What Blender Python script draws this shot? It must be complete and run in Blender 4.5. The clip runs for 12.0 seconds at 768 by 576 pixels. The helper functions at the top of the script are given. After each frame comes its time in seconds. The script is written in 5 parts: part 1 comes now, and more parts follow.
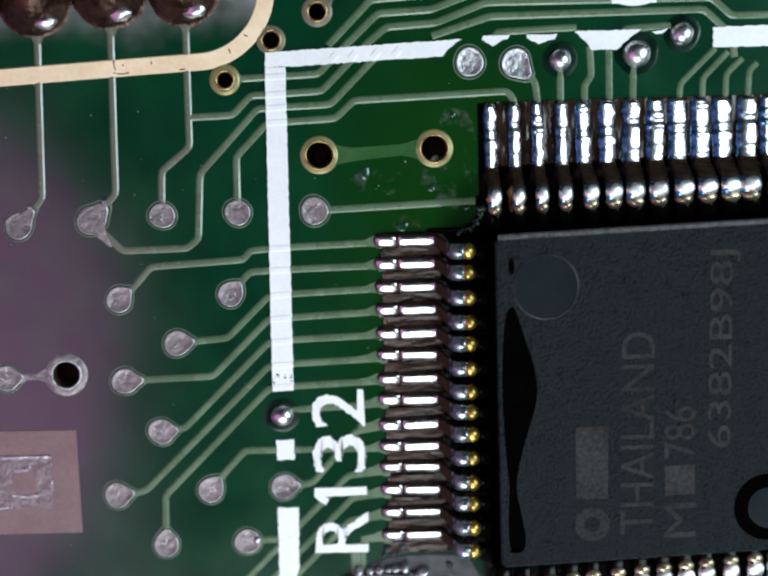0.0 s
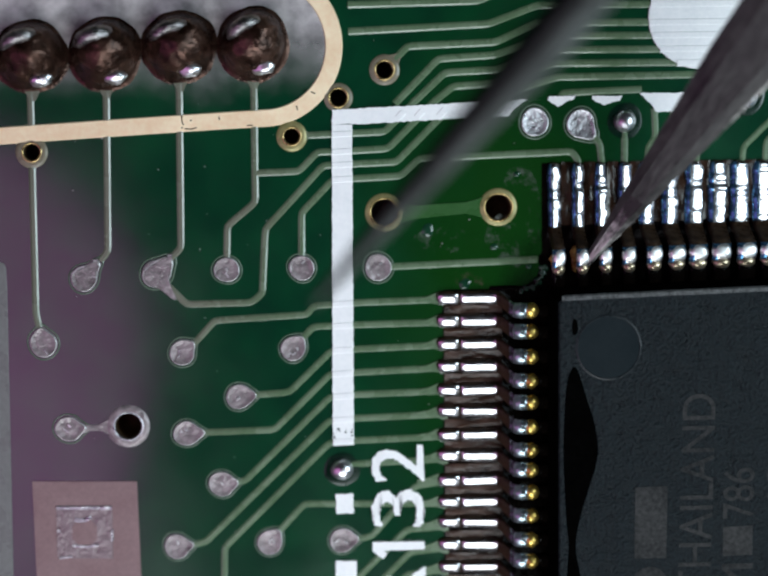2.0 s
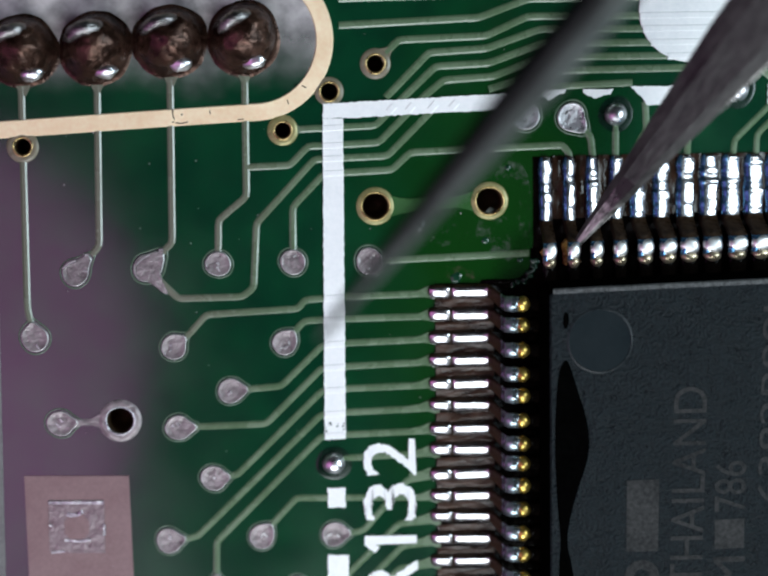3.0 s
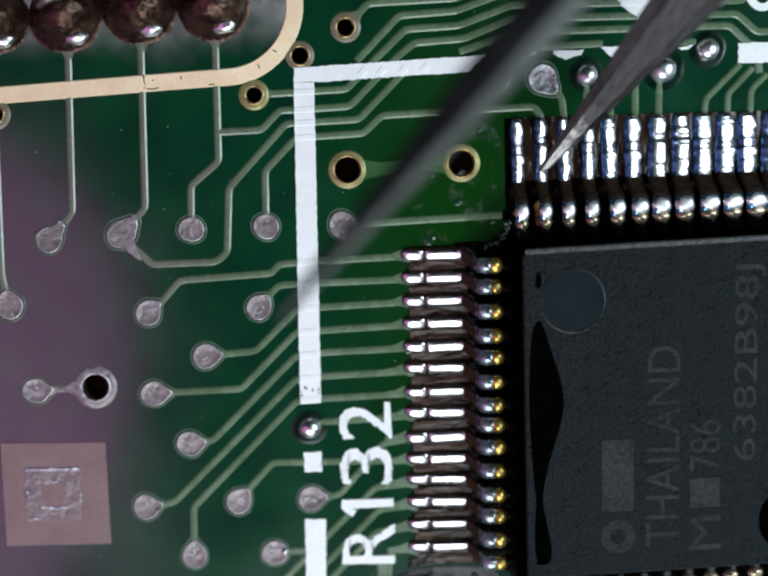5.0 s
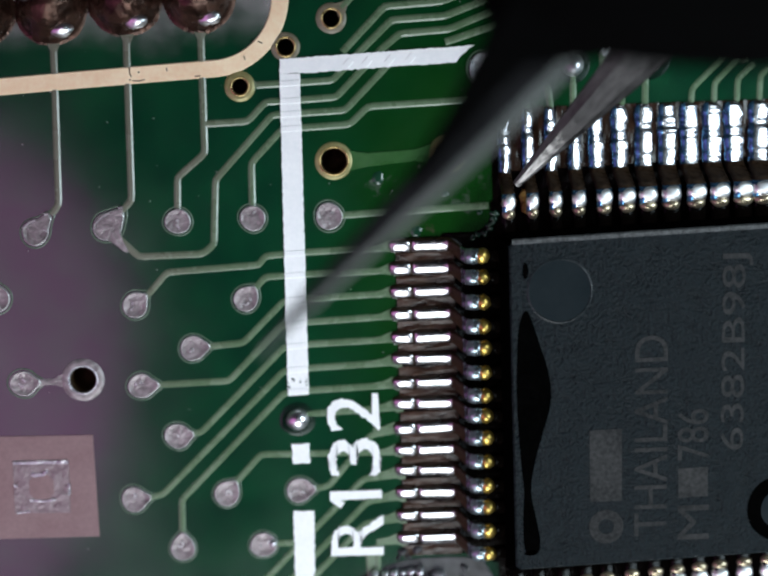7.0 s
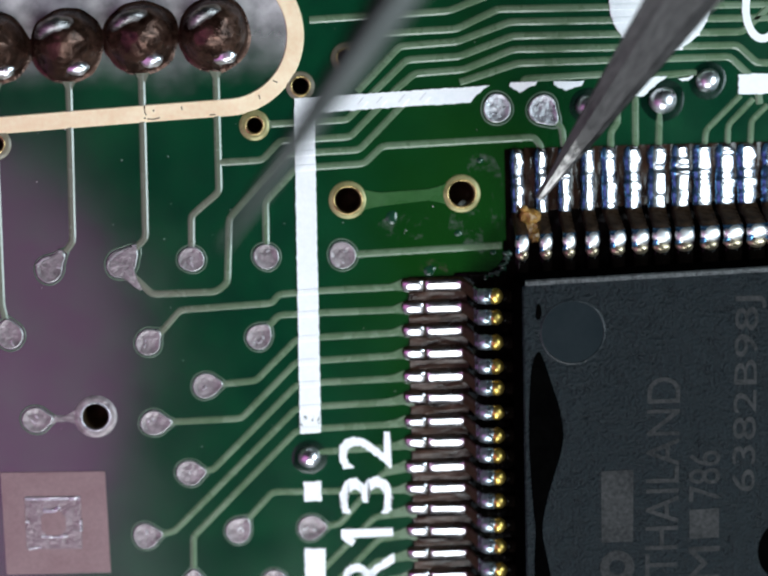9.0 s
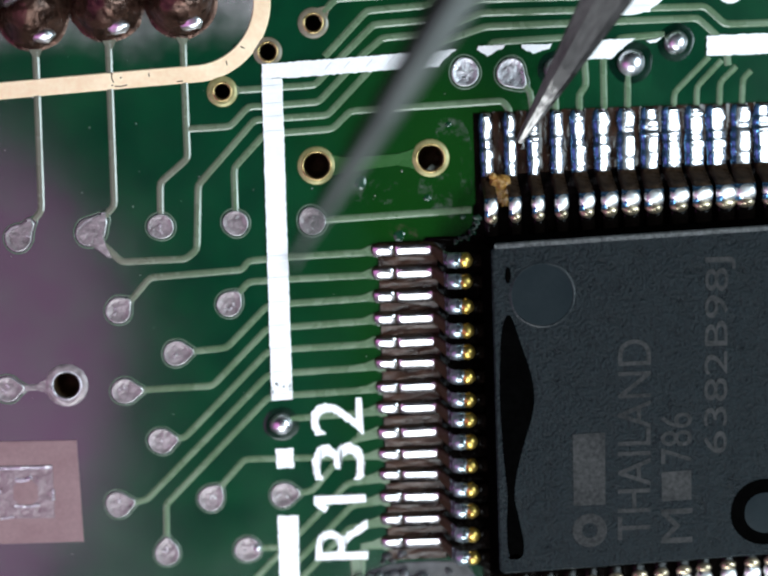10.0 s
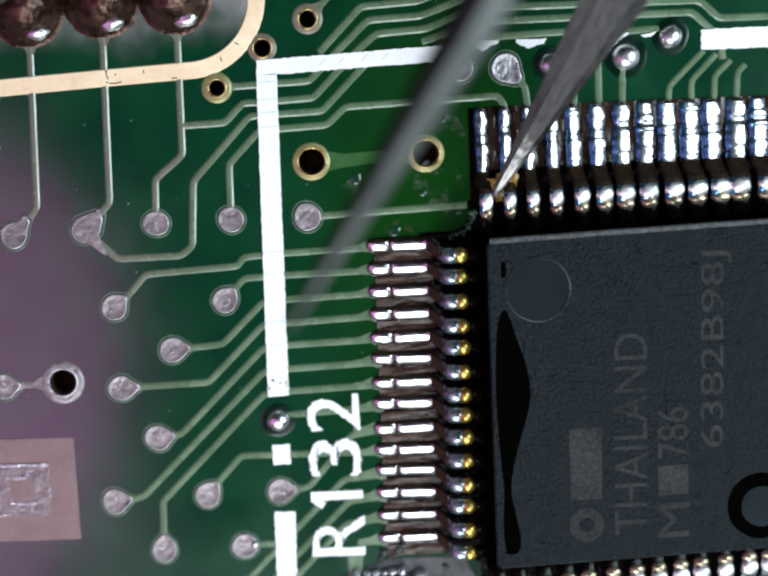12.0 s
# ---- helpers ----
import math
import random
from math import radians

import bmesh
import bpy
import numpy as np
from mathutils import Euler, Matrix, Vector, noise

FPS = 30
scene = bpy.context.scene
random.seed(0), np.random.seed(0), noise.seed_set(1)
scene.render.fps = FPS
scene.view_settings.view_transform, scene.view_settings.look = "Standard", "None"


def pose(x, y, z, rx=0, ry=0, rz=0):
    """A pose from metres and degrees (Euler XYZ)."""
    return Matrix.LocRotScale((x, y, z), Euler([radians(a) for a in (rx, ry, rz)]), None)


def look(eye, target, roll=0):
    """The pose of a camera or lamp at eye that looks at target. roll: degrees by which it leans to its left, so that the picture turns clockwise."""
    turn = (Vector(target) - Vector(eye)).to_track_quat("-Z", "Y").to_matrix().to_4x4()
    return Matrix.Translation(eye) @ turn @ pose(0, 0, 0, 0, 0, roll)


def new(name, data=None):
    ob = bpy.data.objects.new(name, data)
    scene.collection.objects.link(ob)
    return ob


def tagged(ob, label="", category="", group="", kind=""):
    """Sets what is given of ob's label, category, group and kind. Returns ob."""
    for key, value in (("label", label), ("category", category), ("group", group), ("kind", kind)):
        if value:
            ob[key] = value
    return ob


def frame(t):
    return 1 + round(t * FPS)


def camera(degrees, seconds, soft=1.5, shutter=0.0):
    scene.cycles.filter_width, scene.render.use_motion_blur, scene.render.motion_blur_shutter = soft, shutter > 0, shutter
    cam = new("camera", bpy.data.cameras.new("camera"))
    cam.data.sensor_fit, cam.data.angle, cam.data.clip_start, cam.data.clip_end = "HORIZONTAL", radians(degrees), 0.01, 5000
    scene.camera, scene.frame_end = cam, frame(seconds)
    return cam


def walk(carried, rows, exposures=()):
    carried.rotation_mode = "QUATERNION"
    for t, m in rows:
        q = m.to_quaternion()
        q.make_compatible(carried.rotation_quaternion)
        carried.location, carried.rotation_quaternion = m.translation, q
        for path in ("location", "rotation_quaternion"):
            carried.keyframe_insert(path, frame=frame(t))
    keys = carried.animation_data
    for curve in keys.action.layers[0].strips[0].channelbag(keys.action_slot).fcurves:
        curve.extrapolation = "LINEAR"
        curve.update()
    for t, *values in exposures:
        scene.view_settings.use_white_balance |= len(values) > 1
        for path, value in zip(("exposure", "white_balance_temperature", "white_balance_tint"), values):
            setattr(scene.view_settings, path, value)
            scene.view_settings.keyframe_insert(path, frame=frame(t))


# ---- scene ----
# A circuit board under a bench microscope. Sizes are written in millimetres.
MM = 0.001

cam = camera(24, 12.0, soft=2.3)
cam.data.dof.use_dof = True
cam.data.dof.focus_distance = 0.0617
cam.data.dof.aperture_fstop = 30
PATH = [
    (0, pose(-0.002667, 0.005995, 0.062006, -6.909, -2.321, -1.575)),
    (0.2, pose(-0.003320, 0.006392, 0.061995, -6.883, -2.336, -1.350)),
    (0.4, pose(-0.002678, 0.006071, 0.061984, -6.856, -2.351, -1.497)),
    (0.5, pose(-0.003112, 0.006474, 0.061979, -6.843, -2.359, -1.556)),
    (0.6, pose(-0.003414, 0.006733, 0.061986, -6.850, -2.359, -1.272)),
    (0.7, pose(-0.003106, 0.006516, 0.061993, -6.856, -2.359, -1.380)),
    (0.8, pose(-0.002720, 0.006193, 0.062000, -6.863, -2.358, -1.277)),
    (0.9, pose(-0.002723, 0.006204, 0.062007, -6.869, -2.358, -1.780)),
    (1, pose(-0.003383, 0.006768, 0.062014, -6.876, -2.358, -1.250)),
    (1.1, pose(-0.003661, 0.006973, 0.062045, -6.876, -2.358, -1.251)),
    (1.2, pose(-0.003684, 0.007015, 0.062076, -6.876, -2.358, -1.259)),
    (1.3, pose(-0.003179, 0.006563, 0.061978, -6.876, -2.358, -1.834)),
    (1.4, pose(-0.003875, 0.007142, 0.061881, -6.876, -2.358, -0.976)),
    (1.5, pose(-0.004365, 0.007518, 0.061938, -6.876, -2.358, -0.968)),
    (1.6, pose(-0.004472, 0.007606, 0.062060, -6.876, -2.358, -0.803)),
    (1.7, pose(-0.003883, 0.007152, 0.061865, -6.876, -2.358, -1.058)),
    (1.8, pose(-0.004234, 0.007506, 0.061913, -6.876, -2.358, -1.115)),
    (1.9, pose(-0.004814, 0.007930, 0.061875, -6.876, -2.358, -0.882)),
    (2, pose(-0.004949, 0.007950, 0.062043, -6.876, -2.358, -0.685)),
    (2.2, pose(-0.005027, 0.007997, 0.062000, -6.876, -2.358, -0.618)),
    (2.5, pose(-0.004899, 0.007989, 0.062096, -6.876, -2.358, -0.649)),
    (3, pose(-0.004639, 0.007742, 0.062093, -6.876, -2.358, -0.810)),
    (3.2, pose(-0.004512, 0.007702, 0.062039, -6.876, -2.358, -0.931)),
    (4.8, pose(-0.003749, 0.006440, 0.062433, -6.876, -2.358, -1.500)),
    (5, pose(-0.003667, 0.006505, 0.062373, -6.876, -2.358, -1.490)),
    (5.2, pose(-0.003540, 0.006593, 0.062496, -6.876, -2.358, -1.524)),
    (5.5, pose(-0.003441, 0.006558, 0.062344, -6.876, -2.358, -1.578)),
    (6, pose(-0.003369, 0.006351, 0.062622, -6.876, -2.358, -1.608)),
    (6.5, pose(-0.003350, 0.006209, 0.062419, -6.876, -2.358, -1.834)),
    (6.7, pose(-0.003277, 0.006180, 0.062373, -6.876, -2.358, -1.764)),
    (8.3, pose(-0.003051, 0.006342, 0.062429, -6.876, -2.358, -1.860)),
    (8.4, pose(-0.003010, 0.006349, 0.062429, -6.876, -2.358, -1.798)),
    (8.5, pose(-0.003125, 0.006452, 0.062219, -6.845, -2.330, -1.884)),
    (8.6, pose(-0.003589, 0.007119, 0.062274, -6.876, -2.358, -1.690)),
    (8.7, pose(-0.003543, 0.007111, 0.062236, -6.876, -2.358, -1.614)),
    (8.8, pose(-0.003519, 0.007103, 0.062364, -6.876, -2.358, -1.589)),
    (8.9, pose(-0.003689, 0.007518, 0.062301, -6.876, -2.358, -1.489)),
    (9, pose(-0.003656, 0.007542, 0.062295, -6.876, -2.358, -1.368)),
    (9.1, pose(-0.003601, 0.007536, 0.062275, -6.876, -2.358, -1.532)),
    (9.2, pose(-0.003256, 0.007082, 0.062492, -6.876, -2.358, -1.441)),
    (9.3, pose(-0.002513, 0.005925, 0.062379, -6.876, -2.358, -2.075)),
    (9.4, pose(-0.002368, 0.005821, 0.062347, -6.876, -2.358, -2.284)),
    (9.5, pose(-0.002479, 0.005984, 0.062289, -6.876, -2.358, -2.119)),
    (9.6, pose(-0.002624, 0.006324, 0.062365, -6.876, -2.358, -1.988)),
    (9.7, pose(-0.002591, 0.006332, 0.062374, -6.876, -2.358, -1.959)),
    (9.9, pose(-0.002644, 0.006327, 0.062280, -6.876, -2.358, -1.918)),
    (10, pose(-0.002579, 0.006335, 0.062402, -6.876, -2.358, -1.952)),
    (10.1, pose(-0.002605, 0.006345, 0.062370, -6.876, -2.358, -1.909)),
    (10.2, pose(-0.002562, 0.006319, 0.062464, -6.876, -2.358, -2.073)),
    (10.3, pose(-0.002609, 0.006333, 0.062449, -6.876, -2.358, -2.057)),
    (10.4, pose(-0.002312, 0.005967, 0.062405, -6.876, -2.358, -2.111)),
    (10.5, pose(-0.002314, 0.005920, 0.062402, -6.876, -2.358, -2.165)),
    (10.6, pose(-0.002329, 0.006024, 0.062442, -6.876, -2.358, -2.344)),
    (10.7, pose(-0.002795, 0.006340, 0.062408, -6.876, -2.358, -1.928)),
    (10.8, pose(-0.002655, 0.006335, 0.062485, -6.876, -2.358, -1.995)),
    (10.9, pose(-0.002688, 0.006347, 0.062357, -6.876, -2.358, -2.129)),
    (11, pose(-0.002527, 0.006314, 0.062386, -6.876, -2.358, -2.036)),
    (11.1, pose(-0.002300, 0.006202, 0.062386, -6.876, -2.358, -2.197)),
    (11.2, pose(-0.002343, 0.006160, 0.062383, -6.876, -2.358, -2.181)),
    (11.3, pose(-0.002411, 0.006143, 0.062327, -6.876, -2.358, -2.249)),
    (11.4, pose(-0.002056, 0.005884, 0.062358, -6.876, -2.358, -2.301)),
    (11.5, pose(-0.002138, 0.005929, 0.062415, -6.876, -2.358, -2.319)),
    (11.6, pose(-0.002237, 0.005936, 0.062425, -6.876, -2.358, -2.269)),
    (11.7, pose(-0.002346, 0.006188, 0.062400, -6.876, -2.358, -2.234)),
    (11.8, pose(-0.002383, 0.006179, 0.062281, -6.876, -2.358, -2.266)),
    (12, pose(-0.002397, 0.006191, 0.062420, -6.876, -2.358, -2.257)),
]
walk(cam, PATH, [(0, 0.02), (0.5, 0.06), (1.0, -0.04), (1.5, -0.20), (2.0, -0.12), (2.5, -0.03), (3.2, 0.0), (4.8, -0.08), (5.5, -0.08), (6.7, -0.02), (8.3, 0.10), (9.0, 0.20), (9.5, 0.10), (10, 0.40), (11, 0.39), (12, 0.36)])

# ---- light: unseen lamps placed from glints, violet lamps added for tint, dim room ----
world = bpy.data.worlds.new("room")
scene.world = world
world.use_nodes = True
world.node_tree.nodes["Background"].inputs[0].default_value = (0.80, 0.86, 1.0, 1)
world.node_tree.nodes["Background"].inputs[1].default_value = 0.012


def add_lamp(x, y, z, power, colour, wide, long=None):
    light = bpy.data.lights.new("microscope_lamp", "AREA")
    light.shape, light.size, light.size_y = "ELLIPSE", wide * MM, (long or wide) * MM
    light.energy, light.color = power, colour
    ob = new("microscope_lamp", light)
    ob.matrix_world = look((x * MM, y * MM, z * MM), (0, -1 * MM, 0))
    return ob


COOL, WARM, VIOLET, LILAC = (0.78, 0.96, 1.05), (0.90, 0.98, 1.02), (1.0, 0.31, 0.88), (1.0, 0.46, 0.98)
add_lamp(84, 1, 79, 0.118, COOL, 69)
add_lamp(2, -62, 62, 0.060, WARM, 56)
# Two added violet lamps tint the left side in place of lens shading.
add_lamp(-47, -42, 48, 0.0029, LILAC, 80, 104)
add_lamp(-51, -20, 52, 0.0073, VIOLET, 52, 96)


# ---- materials ----
def nodes_of(name):
    mat = bpy.data.materials.new(name)
    mat.use_nodes = True
    return mat, mat.node_tree.nodes, mat.node_tree.links, mat.node_tree.nodes["Principled BSDF"]


def surface(name, a, b, rough=0.4, metal=0.0, grain=900.0, fine=6000.0, bump=0.15, depth=0.00002, specular=0.5, spread=0.12, island=0.0, coat=0.0, stretch=None):
    """Two colours mixed by a coarse and a fine noise, with roughness and relief that follow them."""
    mat, n, l, p = nodes_of(name)
    tc = n.new("ShaderNodeTexCoord")
    coarse, small = n.new("ShaderNodeTexNoise"), n.new("ShaderNodeTexNoise")
    coarse.inputs["Scale"].default_value, coarse.inputs["Detail"].default_value = grain, 4
    small.inputs["Scale"].default_value, small.inputs["Detail"].default_value = fine, 5
    where = tc.outputs["Object"]
    if stretch:
        mapping = n.new("ShaderNodeMapping")
        mapping.inputs["Scale"].default_value = stretch
        l.new(where, mapping.inputs["Vector"])
        where = mapping.outputs[0]
    for t in (coarse, small):
        l.new(where, t.inputs["Vector"])
    add = n.new("ShaderNodeMath")
    add.operation = "MULTIPLY_ADD"
    add.inputs[1].default_value = 0.55
    l.new(small.outputs["Fac"], add.inputs[0])
    half = n.new("ShaderNodeMath")
    half.operation = "MULTIPLY"
    half.inputs[1].default_value = 0.45
    l.new(coarse.outputs["Fac"], half.inputs[0])
    l.new(half.outputs[0], add.inputs[2])
    ramp = n.new("ShaderNodeValToRGB")
    ramp.color_ramp.elements[0].position, ramp.color_ramp.elements[1].position = 0.36, 0.64
    ramp.color_ramp.elements[0].color, ramp.color_ramp.elements[1].color = (*a, 1), (*b, 1)
    l.new(add.outputs[0], ramp.inputs[0])
    last = ramp.outputs[0]
    if island:
        info = n.new("ShaderNodeObjectInfo")
        span = n.new("ShaderNodeMapRange")
        span.inputs["To Min"].default_value, span.inputs["To Max"].default_value = 1 - island, 1 + island
        l.new(info.outputs["Random"], span.inputs["Value"])
        hsv = n.new("ShaderNodeHueSaturation")
        l.new(span.outputs[0], hsv.inputs["Value"])
        l.new(last, hsv.inputs["Color"])
        last = hsv.outputs[0]
    l.new(last, p.inputs["Base Color"])
    rr = n.new("ShaderNodeMapRange")
    rr.inputs["From Min"].default_value, rr.inputs["From Max"].default_value = 0.3, 0.7
    rr.inputs["To Min"].default_value, rr.inputs["To Max"].default_value = max(0.03, rough - spread), min(1, rough + spread)
    l.new(coarse.outputs["Fac"], rr.inputs["Value"])
    l.new(rr.outputs[0], p.inputs["Roughness"])
    p.inputs["Metallic"].default_value = metal
    p.inputs["Specular IOR Level"].default_value = specular
    p.inputs["Coat Weight"].default_value = coat
    p.inputs["Coat Roughness"].default_value = 0.08
    if bump:
        bp = n.new("ShaderNodeBump")
        bp.inputs["Strength"].default_value, bp.inputs["Distance"].default_value = bump, depth
        l.new(add.outputs[0], bp.inputs["Height"])
        l.new(bp.outputs[0], p.inputs["Normal"])
    return mat


MASK = surface("green_solder_mask", (0.0004, 0.0265, 0.0118), (0.0006, 0.047, 0.0168), 0.125, grain=260, fine=800, bump=0.02, specular=1.0, spread=0.03)
MASK.node_tree.nodes["Principled BSDF"].inputs["IOR"].default_value = 1.75


def tinted_patch(mat, colour, centre, near, far, most, scale=350, uneven=0.003):
    """An uneven patch of another colour round a point of the thing."""
    n, l = mat.node_tree.nodes, mat.node_tree.links
    p = n["Principled BSDF"]
    before = p.inputs["Base Color"].links[0].from_socket
    tc, blot, mid, gap, span, mix = n.new("ShaderNodeTexCoord"), n.new("ShaderNodeTexNoise"), n.new("ShaderNodeMapping"), n.new("ShaderNodeVectorMath"), n.new("ShaderNodeMapRange"), n.new("ShaderNodeMix")
    add = n.new("ShaderNodeMath")
    l.new(tc.outputs["Object"], mid.inputs["Vector"])
    l.new(tc.outputs["Object"], blot.inputs["Vector"])
    blot.inputs["Scale"].default_value, blot.inputs["Detail"].default_value = scale, 4
    mid.inputs["Location"].default_value = (-centre[0] * MM, -centre[1] * MM * 0.55, 0)
    mid.inputs["Scale"].default_value = (1.0, 0.55, 1.0)
    gap.operation = "LENGTH"
    l.new(mid.outputs[0], gap.inputs[0])
    add.operation = "MULTIPLY_ADD"
    add.inputs[1].default_value = uneven
    l.new(blot.outputs["Fac"], add.inputs[0])
    l.new(gap.outputs["Value"], add.inputs[2])
    span.interpolation_type = "SMOOTHSTEP"
    span.inputs["From Min"].default_value, span.inputs["From Max"].default_value = near * MM + uneven / 2, far * MM + uneven / 2
    span.inputs["To Min"].default_value, span.inputs["To Max"].default_value = most, 0.0
    l.new(add.outputs[0], span.inputs["Value"])
    mix.data_type = "RGBA"
    l.new(span.outputs[0], mix.inputs["Factor"])
    l.new(before, mix.inputs[6])
    mix.inputs[7].default_value = (*colour, 1)
    l.new(mix.outputs[2], p.inputs["Base Color"])


# Greener patch of the mask round the chip's upper left corner.
tinted_patch(MASK, (0.0030, 0.040, 0.0014), (2.0, 0.5), 1.5, 7.0, 0.85)
COVERED = surface("masked_copper", (0.082, 0.134, 0.071), (0.118, 0.174, 0.101), 0.27, grain=800, bump=0.14, specular=0.7)
# The pinkish light on the left-hand tracks is put into their colour.
tinted_patch(COVERED, (0.150, 0.132, 0.108), (-11.0, 6.0), 2.5, 7.5, 0.7)
WIDE = surface("masked_copper_plane", (0.022, 0.080, 0.020), (0.030, 0.100, 0.026), 0.30, grain=800, bump=0.06, specular=0.45)
SILK = surface("white_ink", (0.78, 0.80, 0.80), (0.86, 0.87, 0.86), 0.55, grain=1500, fine=9000, bump=0.3)
SOLDERED = surface("dull_solder", (0.150, 0.128, 0.130), (0.310, 0.266, 0.272), 0.36, metal=0.30, grain=1900, fine=5500, bump=1.0, depth=0.00009, island=0.12)
# Brighter solder that paints glints along pad and solder edges.
EDGE_GLINT = surface("bright_pad_edge", (0.36, 0.35, 0.35), (0.58, 0.57, 0.57), 0.34, metal=0.6, grain=1800, fine=6000, bump=0.4, depth=0.00004)
SCRATCH = surface("bright_solder_scratch", (0.55, 0.55, 0.56), (0.80, 0.80, 0.80), 0.30, metal=0.7, grain=3000, fine=9000, bump=0.5, depth=0.00004)
WETTED = surface("wetted_pad", (0.28, 0.28, 0.30), (0.62, 0.62, 0.64), 0.34, metal=0.8, grain=2600, fine=7000, bump=1.0, depth=0.00008)
COVER = surface("masked_via", (0.13, 0.115, 0.075), (0.19, 0.165, 0.115), 0.32, bump=0.1)
RIM = surface("mask_rim", (0.058, 0.095, 0.062), (0.085, 0.125, 0.085), 0.30, bump=0.05)
GOLD = surface("bare_gilt_copper", (0.90, 0.66, 0.42), (0.96, 0.79, 0.54), 0.50, metal=0.15, grain=900, bump=0.25)
VIA = surface("via_gold", (0.20, 0.19, 0.075), (0.33, 0.29, 0.13), 0.34, metal=0.3, bump=0.2)
LIP = surface("gilt_hole_rim", (0.32, 0.23, 0.09), (0.58, 0.43, 0.20), 0.34, metal=0.9, grain=2500, bump=0.4, depth=0.00003)
BARREL = surface("via_barrel", (0.05, 0.03, 0.015), (0.10, 0.06, 0.03), 0.5, metal=0.5)
TIN = surface("bright_tin", (0.62, 0.62, 0.65), (0.80, 0.80, 0.83), 0.33, metal=1.0, grain=2500, fine=9000, bump=0.35, depth=0.00003, spread=0.10, island=0.10)
AMBER = surface("amber_flux_film", (0.40, 0.27, 0.05), (0.70, 0.52, 0.15), 0.33, metal=0.9, grain=3000, fine=9000, bump=0.25, depth=0.00003, island=0.25)
LUMP = surface("smooth_solder", (0.78, 0.77, 0.76), (0.92, 0.92, 0.92), 0.42, metal=1.0, grain=2000, fine=6000, bump=0.12, depth=0.00003, spread=0.05, island=0.12)
TAN = surface("tan_flux_film", (0.26, 0.20, 0.12), (0.50, 0.42, 0.30), 0.30, metal=0.8, grain=3000, fine=9000, bump=0.5, depth=0.00003, island=0.2)
PIN = surface("lead_solder", (0.50, 0.48, 0.50), (0.74, 0.72, 0.75), 0.24, metal=1.0, grain=3000, fine=9000, bump=0.25, depth=0.00003, spread=0.07, island=0.12)
SCRAPED = surface("scraped_pin", (0.06, 0.055, 0.055), (0.46, 0.44, 0.44), 0.34, metal=0.9, grain=1800, fine=7000, bump=0.9, depth=0.00008, stretch=(0.5, 1.6, 1.0))
JOINT = surface("dark_solder", (0.014, 0.0056, 0.0034), (0.100, 0.051, 0.036), 0.27, metal=0.7, grain=1100, fine=4000, bump=0.9, depth=0.00012)
# Old flux, deepened to black to paint the shade between the leads.
FLUX_SHADE = surface("dark_flux", (0.0008, 0.0007, 0.0006), (0.004, 0.0025, 0.002), 0.14, grain=1600, fine=6000, bump=0.5, depth=0.00005, specular=0.10, spread=0.05)
DROP = surface("dried_flux", (0.004, 0.030, 0.014), (0.010, 0.045, 0.024), 0.12, grain=2600, bump=0.4, specular=0.6)


def fading_film(name, a, b, y0, y1):
    """A thin residue that thins out unevenly between two lines across the board."""
    mat = surface(name, a, b, 0.45, grain=420, fine=1500, bump=0.1, specular=0.3)
    n, l = mat.node_tree.nodes, mat.node_tree.links
    tc, cut, blot, add, ramp = n.new("ShaderNodeTexCoord"), n.new("ShaderNodeSeparateXYZ"), n.new("ShaderNodeTexNoise"), n.new("ShaderNodeMath"), n.new("ShaderNodeMapRange")
    l.new(tc.outputs["Object"], cut.inputs[0])
    l.new(tc.outputs["Object"], blot.inputs["Vector"])
    blot.inputs["Scale"].default_value, blot.inputs["Detail"].default_value = 500, 3
    add.operation = "MULTIPLY_ADD"
    add.inputs[1].default_value = 0.0022
    l.new(blot.outputs["Fac"], add.inputs[0])
    l.new(cut.outputs["Y"], add.inputs[2])
    ramp.interpolation_type = "SMOOTHSTEP"
    ramp.inputs["From Min"].default_value, ramp.inputs["From Max"].default_value = y0 * MM + 0.0011, y1 * MM + 0.0011
    l.new(add.outputs[0], ramp.inputs["Value"])
    l.new(ramp.outputs[0], n["Principled BSDF"].inputs["Alpha"])
    return mat


def cloudy_film(name, a, b, scale, most):
    """A thin residue in uneven cloudy patches."""
    mat = surface(name, a, b, 0.4, grain=900, fine=4000, bump=0.3, depth=0.00003, specular=0.4)
    n, l = mat.node_tree.nodes, mat.node_tree.links
    tc, blot, ramp = n.new("ShaderNodeTexCoord"), n.new("ShaderNodeTexNoise"), n.new("ShaderNodeMapRange")
    l.new(tc.outputs["Object"], blot.inputs["Vector"])
    blot.inputs["Scale"].default_value, blot.inputs["Detail"].default_value, blot.inputs["Roughness"].default_value = scale, 5, 0.7
    ramp.inputs["From Min"].default_value, ramp.inputs["From Max"].default_value, ramp.inputs["To Max"].default_value = 0.52, 0.74, most
    l.new(blot.outputs["Fac"], ramp.inputs["Value"])
    l.new(ramp.outputs[0], n["Principled BSDF"].inputs["Alpha"])
    return mat


